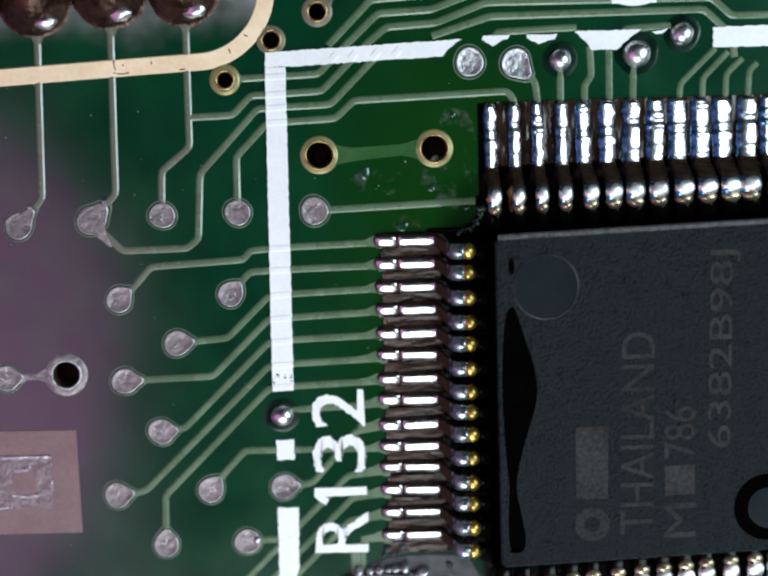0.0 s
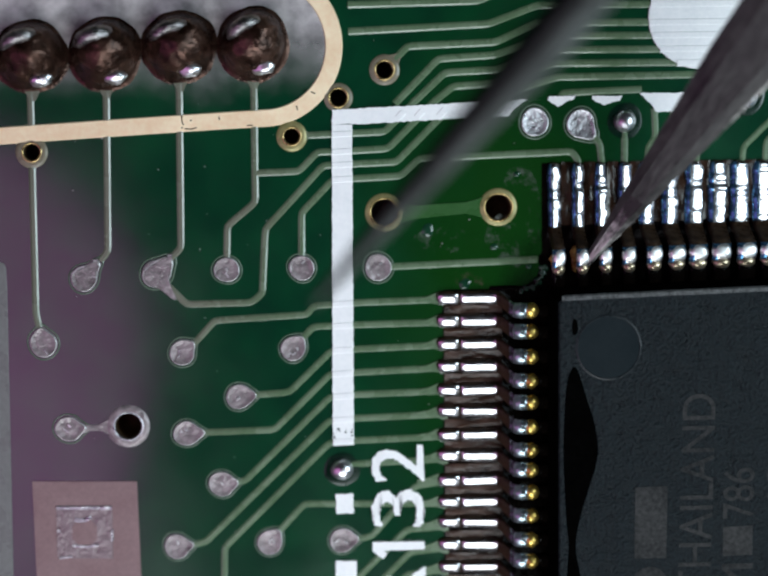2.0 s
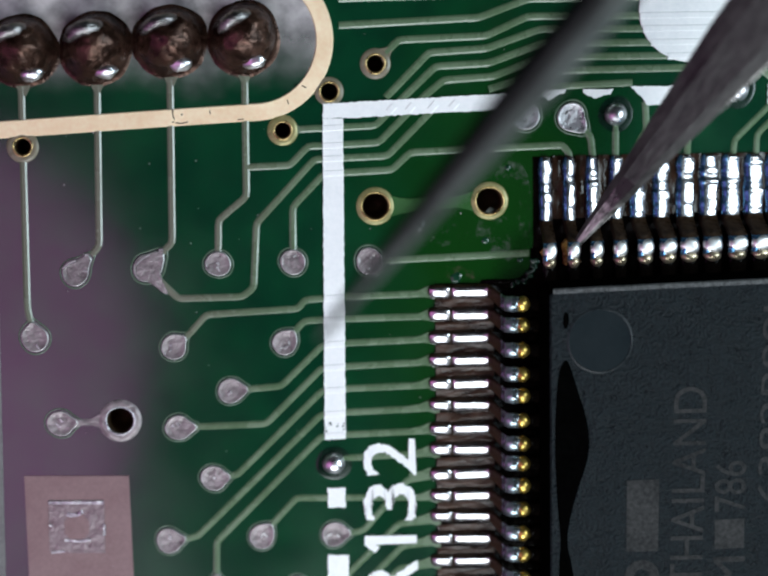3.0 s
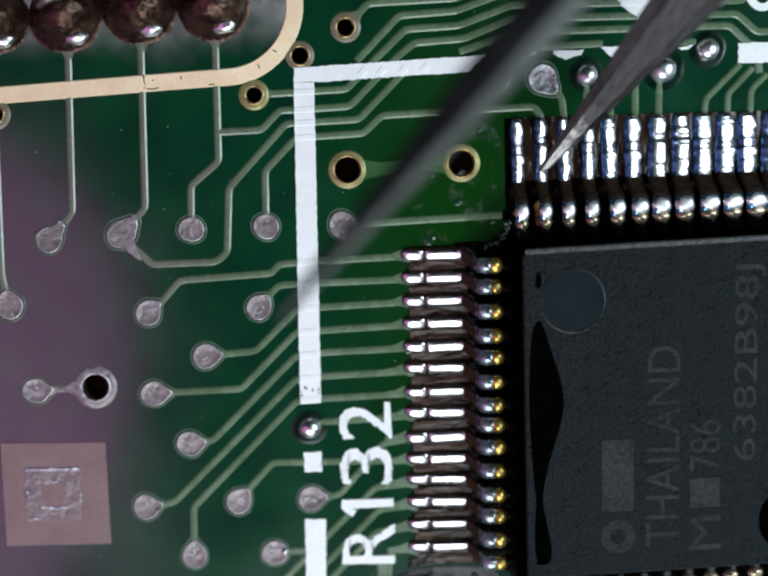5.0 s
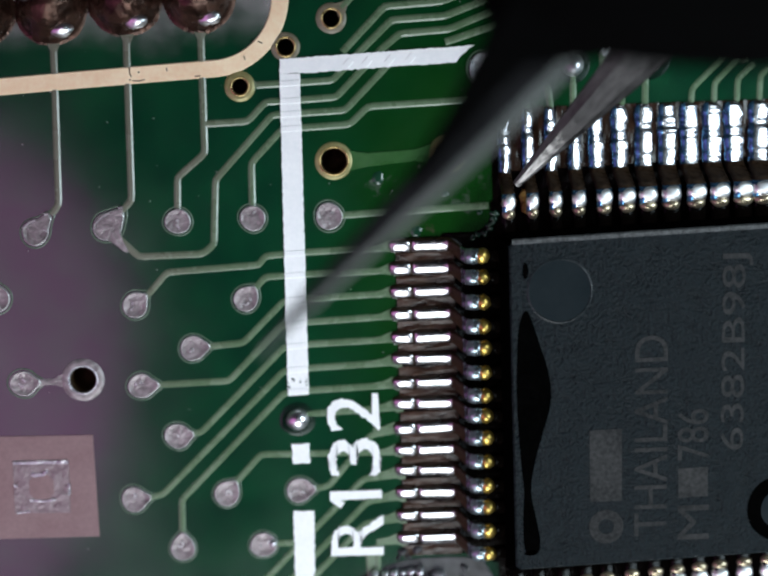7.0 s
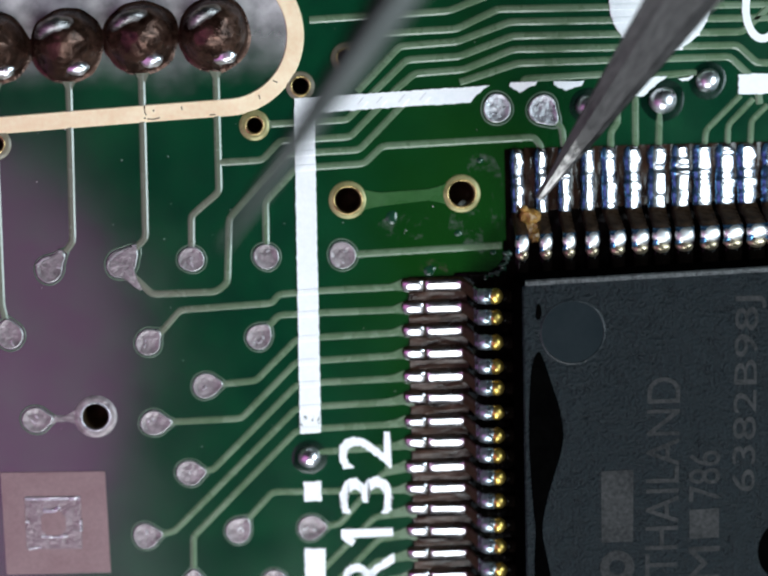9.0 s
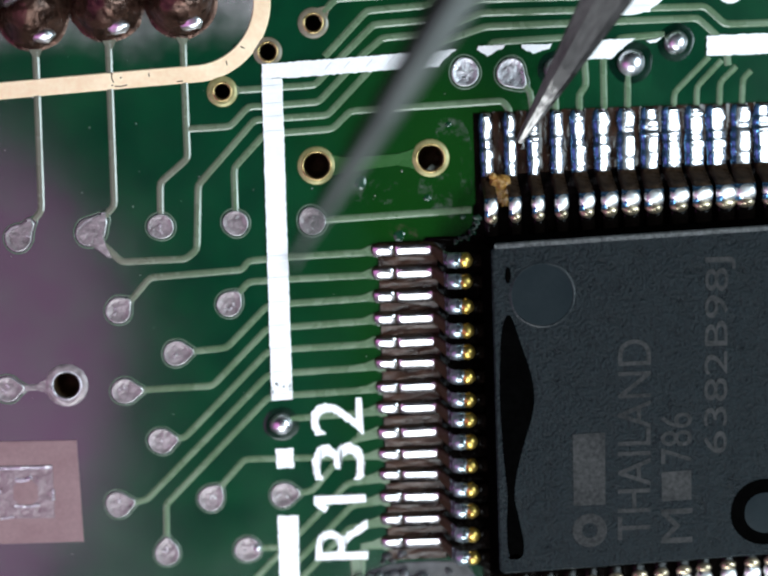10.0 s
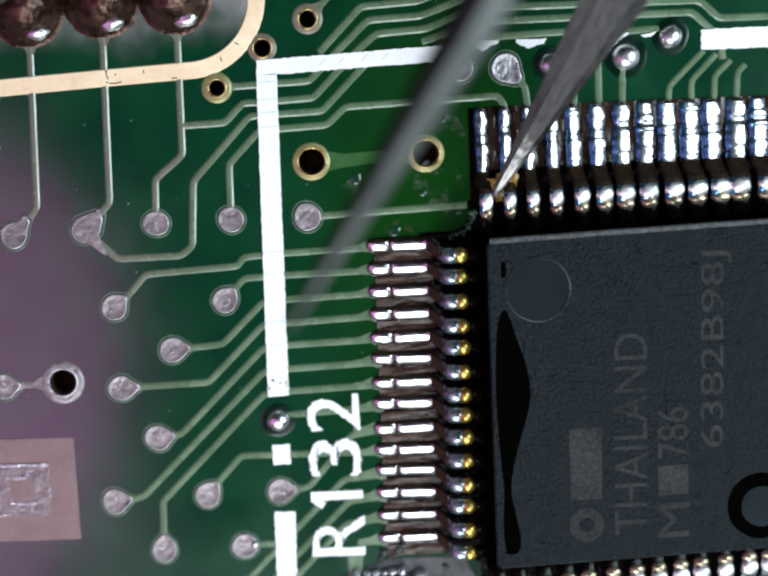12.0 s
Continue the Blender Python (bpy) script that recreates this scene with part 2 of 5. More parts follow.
CLOUD = cloudy_film("cloudy_flux", (0.10, 0.12, 0.10), (0.24, 0.26, 0.23), 1100, 0.55)
BROWNED = cloudy_film("browned_flux", (0.05, 0.035, 0.02), (0.16, 0.12, 0.08), 1300, 0.7)
HAZE = fading_film("grey_flux_film", (0.18, 0.17, 0.172), (0.58, 0.54, 0.54), 6.8, 10.6)
SMEAR = surface("grey_flux_smear", (0.012, 0.013, 0.014), (0.055, 0.055, 0.060), 0.35, grain=700, fine=3000, bump=0.35, depth=0.00005)
CRUST = surface("amber_flux_crumb", (0.16, 0.075, 0.015), (0.42, 0.23, 0.06), 0.25, grain=3000, fine=9000, bump=0.8, depth=0.00006)
DAM = surface("brown_flux_between_leads", (0.008, 0.0035, 0.002), (0.060, 0.029, 0.018), 0.26, metal=0.0, specular=0.35, grain=2600, fine=6000, bump=1.0, depth=0.00014, stretch=(0.3, 1.0, 1.0))
DAM_UP = surface("brown_flux_between_upper_leads", (0.005, 0.0025, 0.0015), (0.034, 0.017, 0.010), 0.20, metal=0.0, specular=0.35, grain=1700, fine=4000, bump=0.8, depth=0.00010, stretch=(1.0, 0.45, 1.0))
HALO = surface("dark_mask_edge", (0.0008, 0.009, 0.005), (0.0012, 0.016, 0.008), 0.2, grain=900, bump=0.05)
# Blue sheen on lead shoulders and left sides, put into the solder colour.
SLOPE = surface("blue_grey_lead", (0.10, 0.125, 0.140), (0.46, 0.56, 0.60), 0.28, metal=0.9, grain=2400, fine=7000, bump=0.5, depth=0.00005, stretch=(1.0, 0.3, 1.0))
BLUE_SHEEN = surface("blued_solder", (0.05, 0.15, 0.28), (0.15, 0.38, 0.62), 0.26, metal=0.9, grain=2600, fine=7000, bump=0.4, depth=0.00004)
# Brown flux that also paints the dark slopes and sides of the leads.
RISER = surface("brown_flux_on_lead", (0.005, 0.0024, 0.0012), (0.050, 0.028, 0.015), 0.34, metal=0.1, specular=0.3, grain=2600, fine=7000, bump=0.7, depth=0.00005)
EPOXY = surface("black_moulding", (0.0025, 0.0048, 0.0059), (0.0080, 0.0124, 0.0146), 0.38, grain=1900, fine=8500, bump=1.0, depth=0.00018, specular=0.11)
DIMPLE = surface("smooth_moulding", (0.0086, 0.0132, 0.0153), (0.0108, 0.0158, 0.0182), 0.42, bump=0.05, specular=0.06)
SCUFF_GLINT = surface("scuffed_moulding", (0.008, 0.009, 0.0095), (0.10, 0.105, 0.105), 0.42, grain=3200, fine=14000, bump=1.0, depth=0.00006, specular=0.3)
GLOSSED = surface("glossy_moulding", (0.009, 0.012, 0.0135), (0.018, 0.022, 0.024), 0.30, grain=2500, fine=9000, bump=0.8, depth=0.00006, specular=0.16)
# Stain black, also painted as shade on the body sides and recess ring.
STAIN_SHADE = surface("wet_black_stain", (0.0006, 0.0006, 0.0006), (0.0012, 0.0012, 0.0012), 0.4, bump=0.02, specular=0.0, spread=0.02)
PRINT = surface("faded_print", (0.012, 0.0130, 0.0135), (0.042, 0.0425, 0.0420), 0.6, grain=420, fine=7000, bump=0.4, specular=0.06)
SQUARE = surface("brown_test_square", (0.175, 0.106, 0.106), (0.220, 0.136, 0.138), 0.45, grain=1200, fine=8000, bump=0.15)
PLATE = surface("lilac_plate", (0.17, 0.125, 0.132), (0.25, 0.198, 0.208), 0.38, metal=0.3, grain=2200, fine=6000, bump=1.0, depth=0.00009)
EDGEPLANE = surface("masked_plane", (0.12, 0.13, 0.12), (0.16, 0.17, 0.16), 0.30, grain=700, bump=0.08)
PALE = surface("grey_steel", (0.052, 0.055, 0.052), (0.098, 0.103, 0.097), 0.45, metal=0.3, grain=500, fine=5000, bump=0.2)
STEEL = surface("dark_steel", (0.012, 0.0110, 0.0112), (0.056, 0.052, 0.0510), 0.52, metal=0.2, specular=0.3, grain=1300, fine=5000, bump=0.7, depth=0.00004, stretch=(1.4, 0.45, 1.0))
# Near-black steel that paints the shade on the far arm's left flank.
SHADED_FLANK = surface("blackened_steel", (0.006, 0.006, 0.0065), (0.018, 0.018, 0.019), 0.6, metal=0.0, grain=500, fine=5000, bump=0.2, specular=0.03)
WORN = surface("scratched_steel", (0.060, 0.057, 0.056), (0.50, 0.48, 0.46), 0.34, metal=0.7, grain=2200, fine=8000, bump=0.6, depth=0.00004, stretch=(1.5, 0.4, 1.0))
tinted_patch(WORN, (0.026, 0.024, 0.024), (0.0, 5.0), 1.35, 2.25, 1.0, 2600, 0.0022)
# Flat black of the added stand-in shape over the board.
STAND_IN_BLACK = surface("black_rubber", (0.0012, 0.0012, 0.0012), (0.0018, 0.0018, 0.0018), 0.9, grain=300, fine=2000, specular=0.01)
CERAMIC = surface("pale_ceramic", (0.52, 0.42, 0.43), (0.62, 0.52, 0.52), 0.4, bump=0.2)
BENCH = surface("grey_bench_mat", (0.16, 0.17, 0.18), (0.22, 0.23, 0.24), 0.7, grain=60, fine=400, depth=0.0002)


# ---- mesh helpers ----
def mesh_of(name, bm, material):
    bmesh.ops.recalc_face_normals(bm, faces=bm.faces)
    me = bpy.data.meshes.new(name)
    bmesh.ops.scale(bm, vec=(MM, MM, MM), verts=bm.verts)
    bm.to_mesh(me)
    bm.free()
    me.materials.append(material)
    return me


def smooth(me):
    for p in me.polygons:
        p.use_smooth = True
    return me


def part(name, bm, material, parent, label="", soft=False):
    me = mesh_of(name, bm, material)
    if soft:
        smooth(me)
    ob = new(name, me)
    ob.parent = parent
    if label:
        ob["label"] = label
    return ob


def ribbon(points, width, top=0.035, low=-0.005, bm=None, slope=0.035):
    """A flat track with sloping flanks and rounded ends along a line of points."""
    bm = bm or bmesh.new()
    pts = [Vector(p) for p in points]
    rings = []
    for i, p in enumerate(pts):
        d0 = (p - pts[i - 1]).normalized() if i else (pts[1] - p).normalized()
        d1 = (pts[i + 1] - p).normalized() if i < len(pts) - 1 else d0
        n0, n1 = Vector((-d0.y, d0.x)), Vector((-d1.y, d1.x))
        nn = (n0 + n1).normalized()
        k = 1 / max(0.45, nn.dot(n0))
        w = width / 2 * k
        rings.append([bm.verts.new((*(p + nn * s), z)) for s, z in ((-w - slope, low), (-w, top), (w, top), (w + slope, low))])
    for a, b in zip(rings, rings[1:]):
        for j in range(3):
            bm.faces.new((a[j], a[j + 1], b[j + 1], b[j]))
    bm.faces.new(rings[0])
    bm.faces.new(list(reversed(rings[-1])))
    return bm


def slab(outline, low, top, bm=None, inset=0.02):
    """A thin flat piece with an outline and a slightly smaller top."""
    bm = bm or bmesh.new()
    c = sum((Vector(p) for p in outline), Vector((0, 0))) / len(outline)
    a, b = [], []
    for p in outline:
        v = Vector(p)
        d = (c - v)
        a.append(bm.verts.new((*v, low)))
        b.append(bm.verts.new((*(v + d.normalized() * min(inset, d.length / 2)), top)))
    for i in range(len(a)):
        j = (i + 1) % len(a)
        bm.faces.new((a[i], a[j], b[j], b[i]))
    bm.faces.new(b)
    return bm


def rounded(outline, times=2):
    """The same outline with its corners cut off again and again."""
    for _ in range(times):
        out = []
        for i, p in enumerate(outline):
            a, b = Vector(p), Vector(outline[(i + 1) % len(outline)])
            out += [tuple(a * 0.75 + b * 0.25), tuple(a * 0.25 + b * 0.75)]
        outline = out
    return outline


def lathe(profile, x=0.0, y=0.0, steps=32, bm=None, wobble=0.0, seed=0):
    """Turns a profile of (radius, height) round an upright axis; radius 0 closes it."""
    bm = bm or bmesh.new()
    rng = random.Random(seed)
    ph = [rng.uniform(0, 6.28) for _ in range(3)]
    rings = []
    for r, z in profile:
        if r <= 0:
            rings.append([bm.verts.new((x, y, z))])
            continue
        ring = []
        for k in range(steps):
            a = 2 * math.pi * k / steps
            q = r * (1 + wobble * (math.sin(2 * a + ph[0]) + 0.6 * math.sin(3 * a + ph[1]) + 0.4 * math.sin(5 * a + ph[2])))
            ring.append(bm.verts.new((x + q * math.cos(a), y + q * math.sin(a), z)))
        rings.append(ring)
    for a, b in zip(rings, rings[1:]):
        for k in range(steps):
            i, j = k, (k + 1) % steps
            if len(a) == 1:
                bm.faces.new((a[0], b[i], b[j]))
            elif len(b) == 1:
                bm.faces.new((a[i], a[j], b[0]))
            else:
                bm.faces.new((a[i], a[j], b[j], b[i]))
    return bm


def text_mesh(words, size, bold, high, low=-0.01):
    """Words in the built-in font as a thin raised mesh, starting at the origin."""
    cu = bpy.data.curves.new("words", "FONT")
    cu.body, cu.size, cu.offset, cu.extrude = words, size, bold, (high - low) / 2
    ob = bpy.data.objects.new("words", cu)
    bm = bmesh.new()
    me = bpy.data.meshes.new_from_object(ob)
    bm.from_mesh(me)
    bpy.data.objects.remove(ob)
    bmesh.ops.translate(bm, vec=(0, 0, (high + low) / 2), verts=bm.verts)
    return bm


# ---- the bench and the board ----
bm = bmesh.new()
bmesh.ops.create_grid(bm, x_segments=8, y_segments=8, size=600)
bmesh.ops.translate(bm, vec=(0, 0, -1.62), verts=bm.verts)
ground = new("ground", mesh_of("ground", bm, BENCH))
tagged(ground, "grey bench mat under the circuit board", "bench", kind="structure")

board = new("circuit_board")
tagged(board, "green circuit board with white print and tinned pads", "circuit board")

# drilled holes: x, y, hole radius, ring radius, ring material
HOLES = [
    (-5.58, 5.71, 0.27, 0.50, VIA), (-3.97, 7.01, 0.29, 0.47, COVER), (-2.38, 7.93, 0.29, 0.50, COVER), (-2.45, 3.06, 0.45, 0.63, VIA),
    (1.49, 3.18, 0.45, 0.63, VIA), (-11.43, -4.25, 0.46, 0.72, SOLDERED), (-14.43, 5.29, 0.28, 0.52, COVER),
]


def board_body():
    """The laminate, with the drilled holes open in its top face."""
    from mathutils.geometry import delaunay_2d_cdt
    w = [(-34, -30), (46, -30), (46, 30), (-34, 30)]
    verts, faces = [Vector(p) for p in w], [list(range(4))]
    for x, y, r, _, _ in HOLES:
        i = len(verts)
        verts += [Vector((x + r * math.cos(math.pi * k / 12), y + r * math.sin(math.pi * k / 12))) for k in range(24)]
        faces.append(list(range(i, i + 24)))
    out = delaunay_2d_cdt(verts, [], faces, 1, 1e-5)
    bm = bmesh.new()
    vs = [bm.verts.new((v.x, v.y, 0)) for v in out[0]]
    for f in out[2]:
        c = sum((out[0][i] for i in f), Vector((0, 0))) / len(f)
        if all((c.x - x) ** 2 + (c.y - y) ** 2 > (0.97 * r) ** 2 for x, y, r, _, _ in HOLES):
            bm.faces.new([vs[i] for i in f])
    low = [bm.verts.new((x, y, -1.6)) for x, y in w]
    bm.faces.new(low)
    bm.verts.ensure_lookup_table()
    corner = [min(vs, key=lambda v: (v.co.x - x) ** 2 + (v.co.y - y) ** 2) for x, y in w]
    for i in range(4):
        j = (i + 1) % 4
        bm.faces.new((corner[i], corner[j], low[j], low[i]))
    return bm


part("laminate", board_body(), MASK, board, "dark green glossy solder mask")

for x, y, r, ring, mat in HOLES:
    via = part("via", lathe([(ring + 0.04, -0.01), (ring, 0.035), (r + 0.06, 0.05), (r, 0.03), (r - 0.01, -0.05)], x, y, 36), mat, board, soft=True)
    part("hole_lip", lathe([(r + 0.075, 0.044), (r + 0.05, 0.066), (r + 0.012, 0.058), (r - 0.012, 0.0)], x, y, 32, wobble=0.012, seed=int(10 * r)), LIP if mat is not SOLDERED else WETTED, via, "bright rim of the hole", soft=True)
    part("barrel", lathe([(r, 0.0), (r - 0.015, -0.2), (r - 0.015, -1.3), (0, -1.35)], x, y, 24), BARREL, via, "dark drilled hole", soft=True)


def track(points, width=0.17, material=COVERED, name="trace"):
    soft = [Vector(points[0])]
    for p, q, r in zip(points, points[1:], points[2:]):
        p, q, r = Vector(p), Vector(q), Vector(r)
        a, c = (p - q).normalized() * min(0.16, (p - q).length / 3), (r - q).normalized() * min(0.16, (r - q).length / 3)
        soft += [q + a, q + (a + c) * 0.22, q + c]
    soft.append(Vector(points[-1]))
    return part(name, ribbon(soft, width - 0.055, slope=0.072), material, board)


# tracks from the soldered connector
track([(-11.83, 8.0), (-11.95, 1.87), (-12.23, 1.54)])
track([(-9.36, 8.2), (-9.45, 1.93), (-9.80, 1.60)])
track([(-6.83, 8.3), (-6.87, 3.47), (-7.85, 2.67), (-7.90, 1.2)])
track([(-14.40, 8.0), (-14.42, 5.6)])
track([(-14.43, 5.0), (-14.48, -0.26), (-14.30, -1.1)])
# tracks that pass under the white corner line
track([(-10.1, 0.8), (-9.30, -0.02), (-7.09, 0.0), (-6.69, 0.31), (-6.55, 2.54), (-4.52, 4.70), (-3.93, 4.72), (-2.01, 4.78), (-0.29, 6.48), (-0.05, 6.72)])
track([(-6.80, 4.47), (-5.36, 4.51), (-4.72, 5.16), (-4.17, 5.16), (-2.30, 5.24), (-0.70, 6.82)])
track([(-5.10, 5.73), (-4.23, 5.76), (-2.40, 5.82), (-1.46, 6.75)])
track([(-5.31, 1.5), (-5.29, 3.09), (-4.20, 4.20), (-1.86, 4.30), (-1.22, 4.89), (4.04, 5.06), (4.26, 4.77), (4.28, 4.30)])
track([(-2.3, 1.17), (2.86, 1.34)], 0.17)
# tracks of the left row of leads
LEFT = [
    [(-0.4, 0.0), (-3.59, -0.07), (-4.94, -0.15), (-5.17, -0.45), (-8.36, -0.60), (-9.03, -1.34), (-9.3, -1.55)],
    [(-0.4, -0.8), (-3.54, -0.84), (-4.97, -0.88), (-5.32, -1.26), (-5.5, -1.45)],
    [(-0.4, -1.6), (-3.48, -1.69), (-4.36, -1.75), (-5.82, -3.16), (-7.2, -3.25)],
    [(-0.4, -2.4), (-3.51, -2.51), (-4.39, -2.55), (-6.37, -4.48), (-9.0, -4.53)],
    [(-0.4, -3.22), (-3.53, -3.29), (-4.42, -3.37), (-7.42, -6.27), (-7.8, -6.33)],
    [(-0.4, -4.04), (-3.56, -4.13), (-4.45, -4.20), (-8.86, -8.44), (-9.4, -8.53)],
    [(-0.4, -4.84), (-3.59, -4.92), (-4.47, -4.99), (-8.19, -8.64), (-8.23, -9.95)],
    [(-0.4, -5.64), (-3.7, -5.76)],
    [(-0.4, -6.43), (-1.47, -6.59), (-3.02, -8.36), (-3.6, -8.46)],
    [(-0.4, -7.24), (-5.37, -7.14), (-6.17, -7.99), (-6.4, -8.25)],
    [(-0.4, -8.05), (-1.78, -8.15), (-8.5, -14.7)],
    [(-0.4, -8.84), (-1.66, -8.96), (-8.0, -15.1)],
    [(-0.4, -9.64), (-1.77, -9.76), (-8.0, -15.9)],
    [(-0.4, -10.45), (-1.33, -10.47), (-1.40, -11.6)],
]
for line in LEFT:
    track(line, 0.165)
    # widening towards the lead
    (x0, y0), (x1, y1) = line[0], line[1]
    part("neck", slab([(x0 - 0.32, y0 - 0.10), (x0 - 0.05, y0 - 0.21), (x0 + 0.1, y0 - 0.21), (x0 + 0.1, y0 + 0.21), (x0 - 0.05, y0 + 0.21), (x0 - 0.32, y0 + 0.10)], -0.005, 0.037), COVERED, board)
track([(-5.0, -10.36), (-4.2, -10.36)], 0.17)
# bus above the corner line
BUS = [
    [(-3.6, 9.24), (1.18, 9.44), (2.86, 10.05), (12.2, 10.05)],
    [(-2.03, 8.27), (-1.59, 8.72), (1.42, 8.82), (2.85, 9.46), (12.5, 9.42)],
    [(-2.04, 6.77), (-0.54, 8.28), (1.42, 8.39), (3.27, 9.02), (12.4, 8.96)],
    [(-1.46, 6.75), (-0.32, 7.81), (1.50, 7.89), (3.35, 8.54), (11.3, 8.50), (14.5, 11.4)],
    [(-0.70, 6.82), (-0.05, 7.34), (1.66, 7.44), (3.35, 8.08), (11.12, 8.05), (11.80, 7.42), (14.5, 7.42)],
    [(1.50, 7.0), (3.51, 7.61), (10.86, 7.66), (11.81, 6.75), (11.9, 6.0)],
    [(-3.6, 10.14), (0.8, 10.22), (2.4, 10.8), (12.0, 10.8)],
]
for line in BUS:
    track(line, 0.18)
track([(3.60, 6.85), (3.74, 7.07), (6.46, 7.16)])
track([(7.95, 6.85), (8.15, 7.07), (9.70, 7.14)])
# fan-out of the upper row of leads
for line in (
    [(4.50, 5.9), (5.01, 5.34), (5.11, 4.36)], [(5.88, 6.0), (5.87, 4.36)], [(6.90, 6.5), (6.95, 5.50), (6.70, 5.17), (6.70, 4.36)],
    [(7.56, 6.6), (7.56, 4.36)], [(8.50, 6.2), (8.40, 5.72), (8.36, 4.36)],
):
    track(line, 0.165)
for line in ([(11.24, 6.33), (10.01, 5.14), (9.96, 4.36)], [(11.68, 6.20), (10.80, 5.32), (10.76, 4.36)], [(12.18, 5.97), (11.61, 5.44), (11.56, 4.36)], [(12.69, 5.80), (12.41, 5.54), (12.34, 4.36)]):
    track(line, 0.140)

# tracks flare where they meet the toes of the leads
for k in range(14):
    y = 0.06 - 0.8 * k
    part("track_flare", slab([(-1.42, y - 0.155), (-1.0, y - 0.16), (-0.62, y - 0.225), (-0.62, y + 0.205), (-1.0, y + 0.06), (-1.42, y - 0.015)], -0.005, 0.033, inset=0.03), COVERED, board)

# wide bridge between two drilled holes
bm = slab([(-1.95, 3.42), (-1.65, 3.34), (-1.3, 3.29), (0.35, 3.36), (0.7, 3.44), (1.0, 3.56), (1.0, 2.80), (0.7, 2.90), (0.35, 2.97), (-1.3, 2.82), (-1.65, 2.76), (-1.95, 2.68)], -0.005, 0.030)
part("bridge", bm, WIDE, board, "broad masked copper bridge")
part("neck", slab([(-5.2, 5.98), (-4.95, 5.82), (-4.95, 5.66), (-5.2, 5.46)], -0.005, 0.03), COVERED, board)
part("neck", slab([(-2.30, 8.42), (-1.93, 8.50), (-1.80, 8.38), (-1.93, 7.98), (-2.1, 7.9)], -0.005, 0.03), COVER, board)
part("neck", slab([(-13.1, -4.10), (-12.6, -4.24), (-12.1, -4.0), (-12.1, -4.5), (-12.6, -4.34), (-13.1, -4.52)], -0.005, 0.03), SOLDERED, board)
track([(-13.2, -4.29), (-11.9, -4.27)], 0.16, SOLDERED)


def pad_scratch(x, y, r, rng, parent):
    """A few bright nicks left by a probe."""
    for _ in range(rng.choice((1, 2, 2, 3))):
        a, q = rng.uniform(0, 6.28), r * rng.uniform(0.05, 0.5)
        b, n = rng.uniform(0, 6.28), r * rng.uniform(0.15, 0.42)
        px, py = x + q * math.cos(a), y + q * math.sin(a)
        bend = (px + 0.5 * n * math.cos(b) + 0.06 * rng.uniform(-1, 1), py + 0.5 * n * math.sin(b) + 0.06 * rng.uniform(-1, 1))
        part("scratch", ribbon([(px, py), bend, (px + n * math.cos(b), py + n * math.sin(b))], rng.uniform(0.02, 0.045), 0.088, 0.055, slope=0.02), SCRATCH, parent, "bright scratch")


def test_pad(x, y, r=0.46, toward=None, seed=0, material=None):
    """A round tinned pad in an opening of the mask, drawn out towards its track."""
    bm = bmesh.new()
    rng = random.Random(seed)
    a0 = math.atan2(toward[1] - y, toward[0] - x) if toward else 0
    reach = math.hypot(toward[0] - x, toward[1] - y) if toward else r
    shape = []
    for k in range(28):
        a = 2 * math.pi * k / 28
        q = r * (1 + 0.03 * math.sin(2 * a + seed) + 0.02 * math.sin(3 * a + 2 * seed))
        near = max(0.0, math.cos(a - a0))
        if toward:
            q += (reach - r) * near ** (9 if r > 0.48 else 18)
        shape.append((x + q * math.cos(a), y + q * math.sin(a)))
    rings = []
    for s, z in ((1.0, -0.005), (0.975, 0.060), (0.925, 0.085), (0.85, 0.062), (0.45, 0.058)):
        rings.append([bm.verts.new((x + (px - x) * s, y + (py - y) * s, z + (rng.uniform(-0.012, 0.012) if s < 0.9 else 0))) for px, py in shape])
    for p, q in zip(rings, rings[1:]):
        for k in range(28):
            bm.faces.new((p[k], p[(k + 1) % 28], q[(k + 1) % 28], q[k]))
    bm.faces.new(rings[-1])
    bm.faces.ensure_lookup_table()
    # The rim bands get the painted edge glint.
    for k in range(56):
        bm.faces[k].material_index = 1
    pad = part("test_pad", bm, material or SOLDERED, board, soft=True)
    pad.data.materials.append(EDGE_GLINT)
    rim = bmesh.new()
    outer, inner = [(x + (px - x) * 1.20, y + (py - y) * 1.20) for px, py in shape], [(x + (px - x) * 1.08, y + (py - y) * 1.08) for px, py in shape]
    va, vb, vc = [rim.verts.new((*p, 0.002)) for p in outer], [rim.verts.new((x + (px - x) * 1.14, y + (py - y) * 1.14, 0.03)) for px, py in shape], [rim.verts.new((*p, 0.004)) for p in inner]
    for k in range(28):
        j = (k + 1) % 28
        rim.faces.new((va[k], va[j], vb[j], vb[k]))
        rim.faces.new((vb[k], vb[j], vc[j], vc[k]))
    part("mask_rim", rim, RIM, pad, soft=True)
    pad_scratch(x, y, r, random.Random(seed + 300), pad)


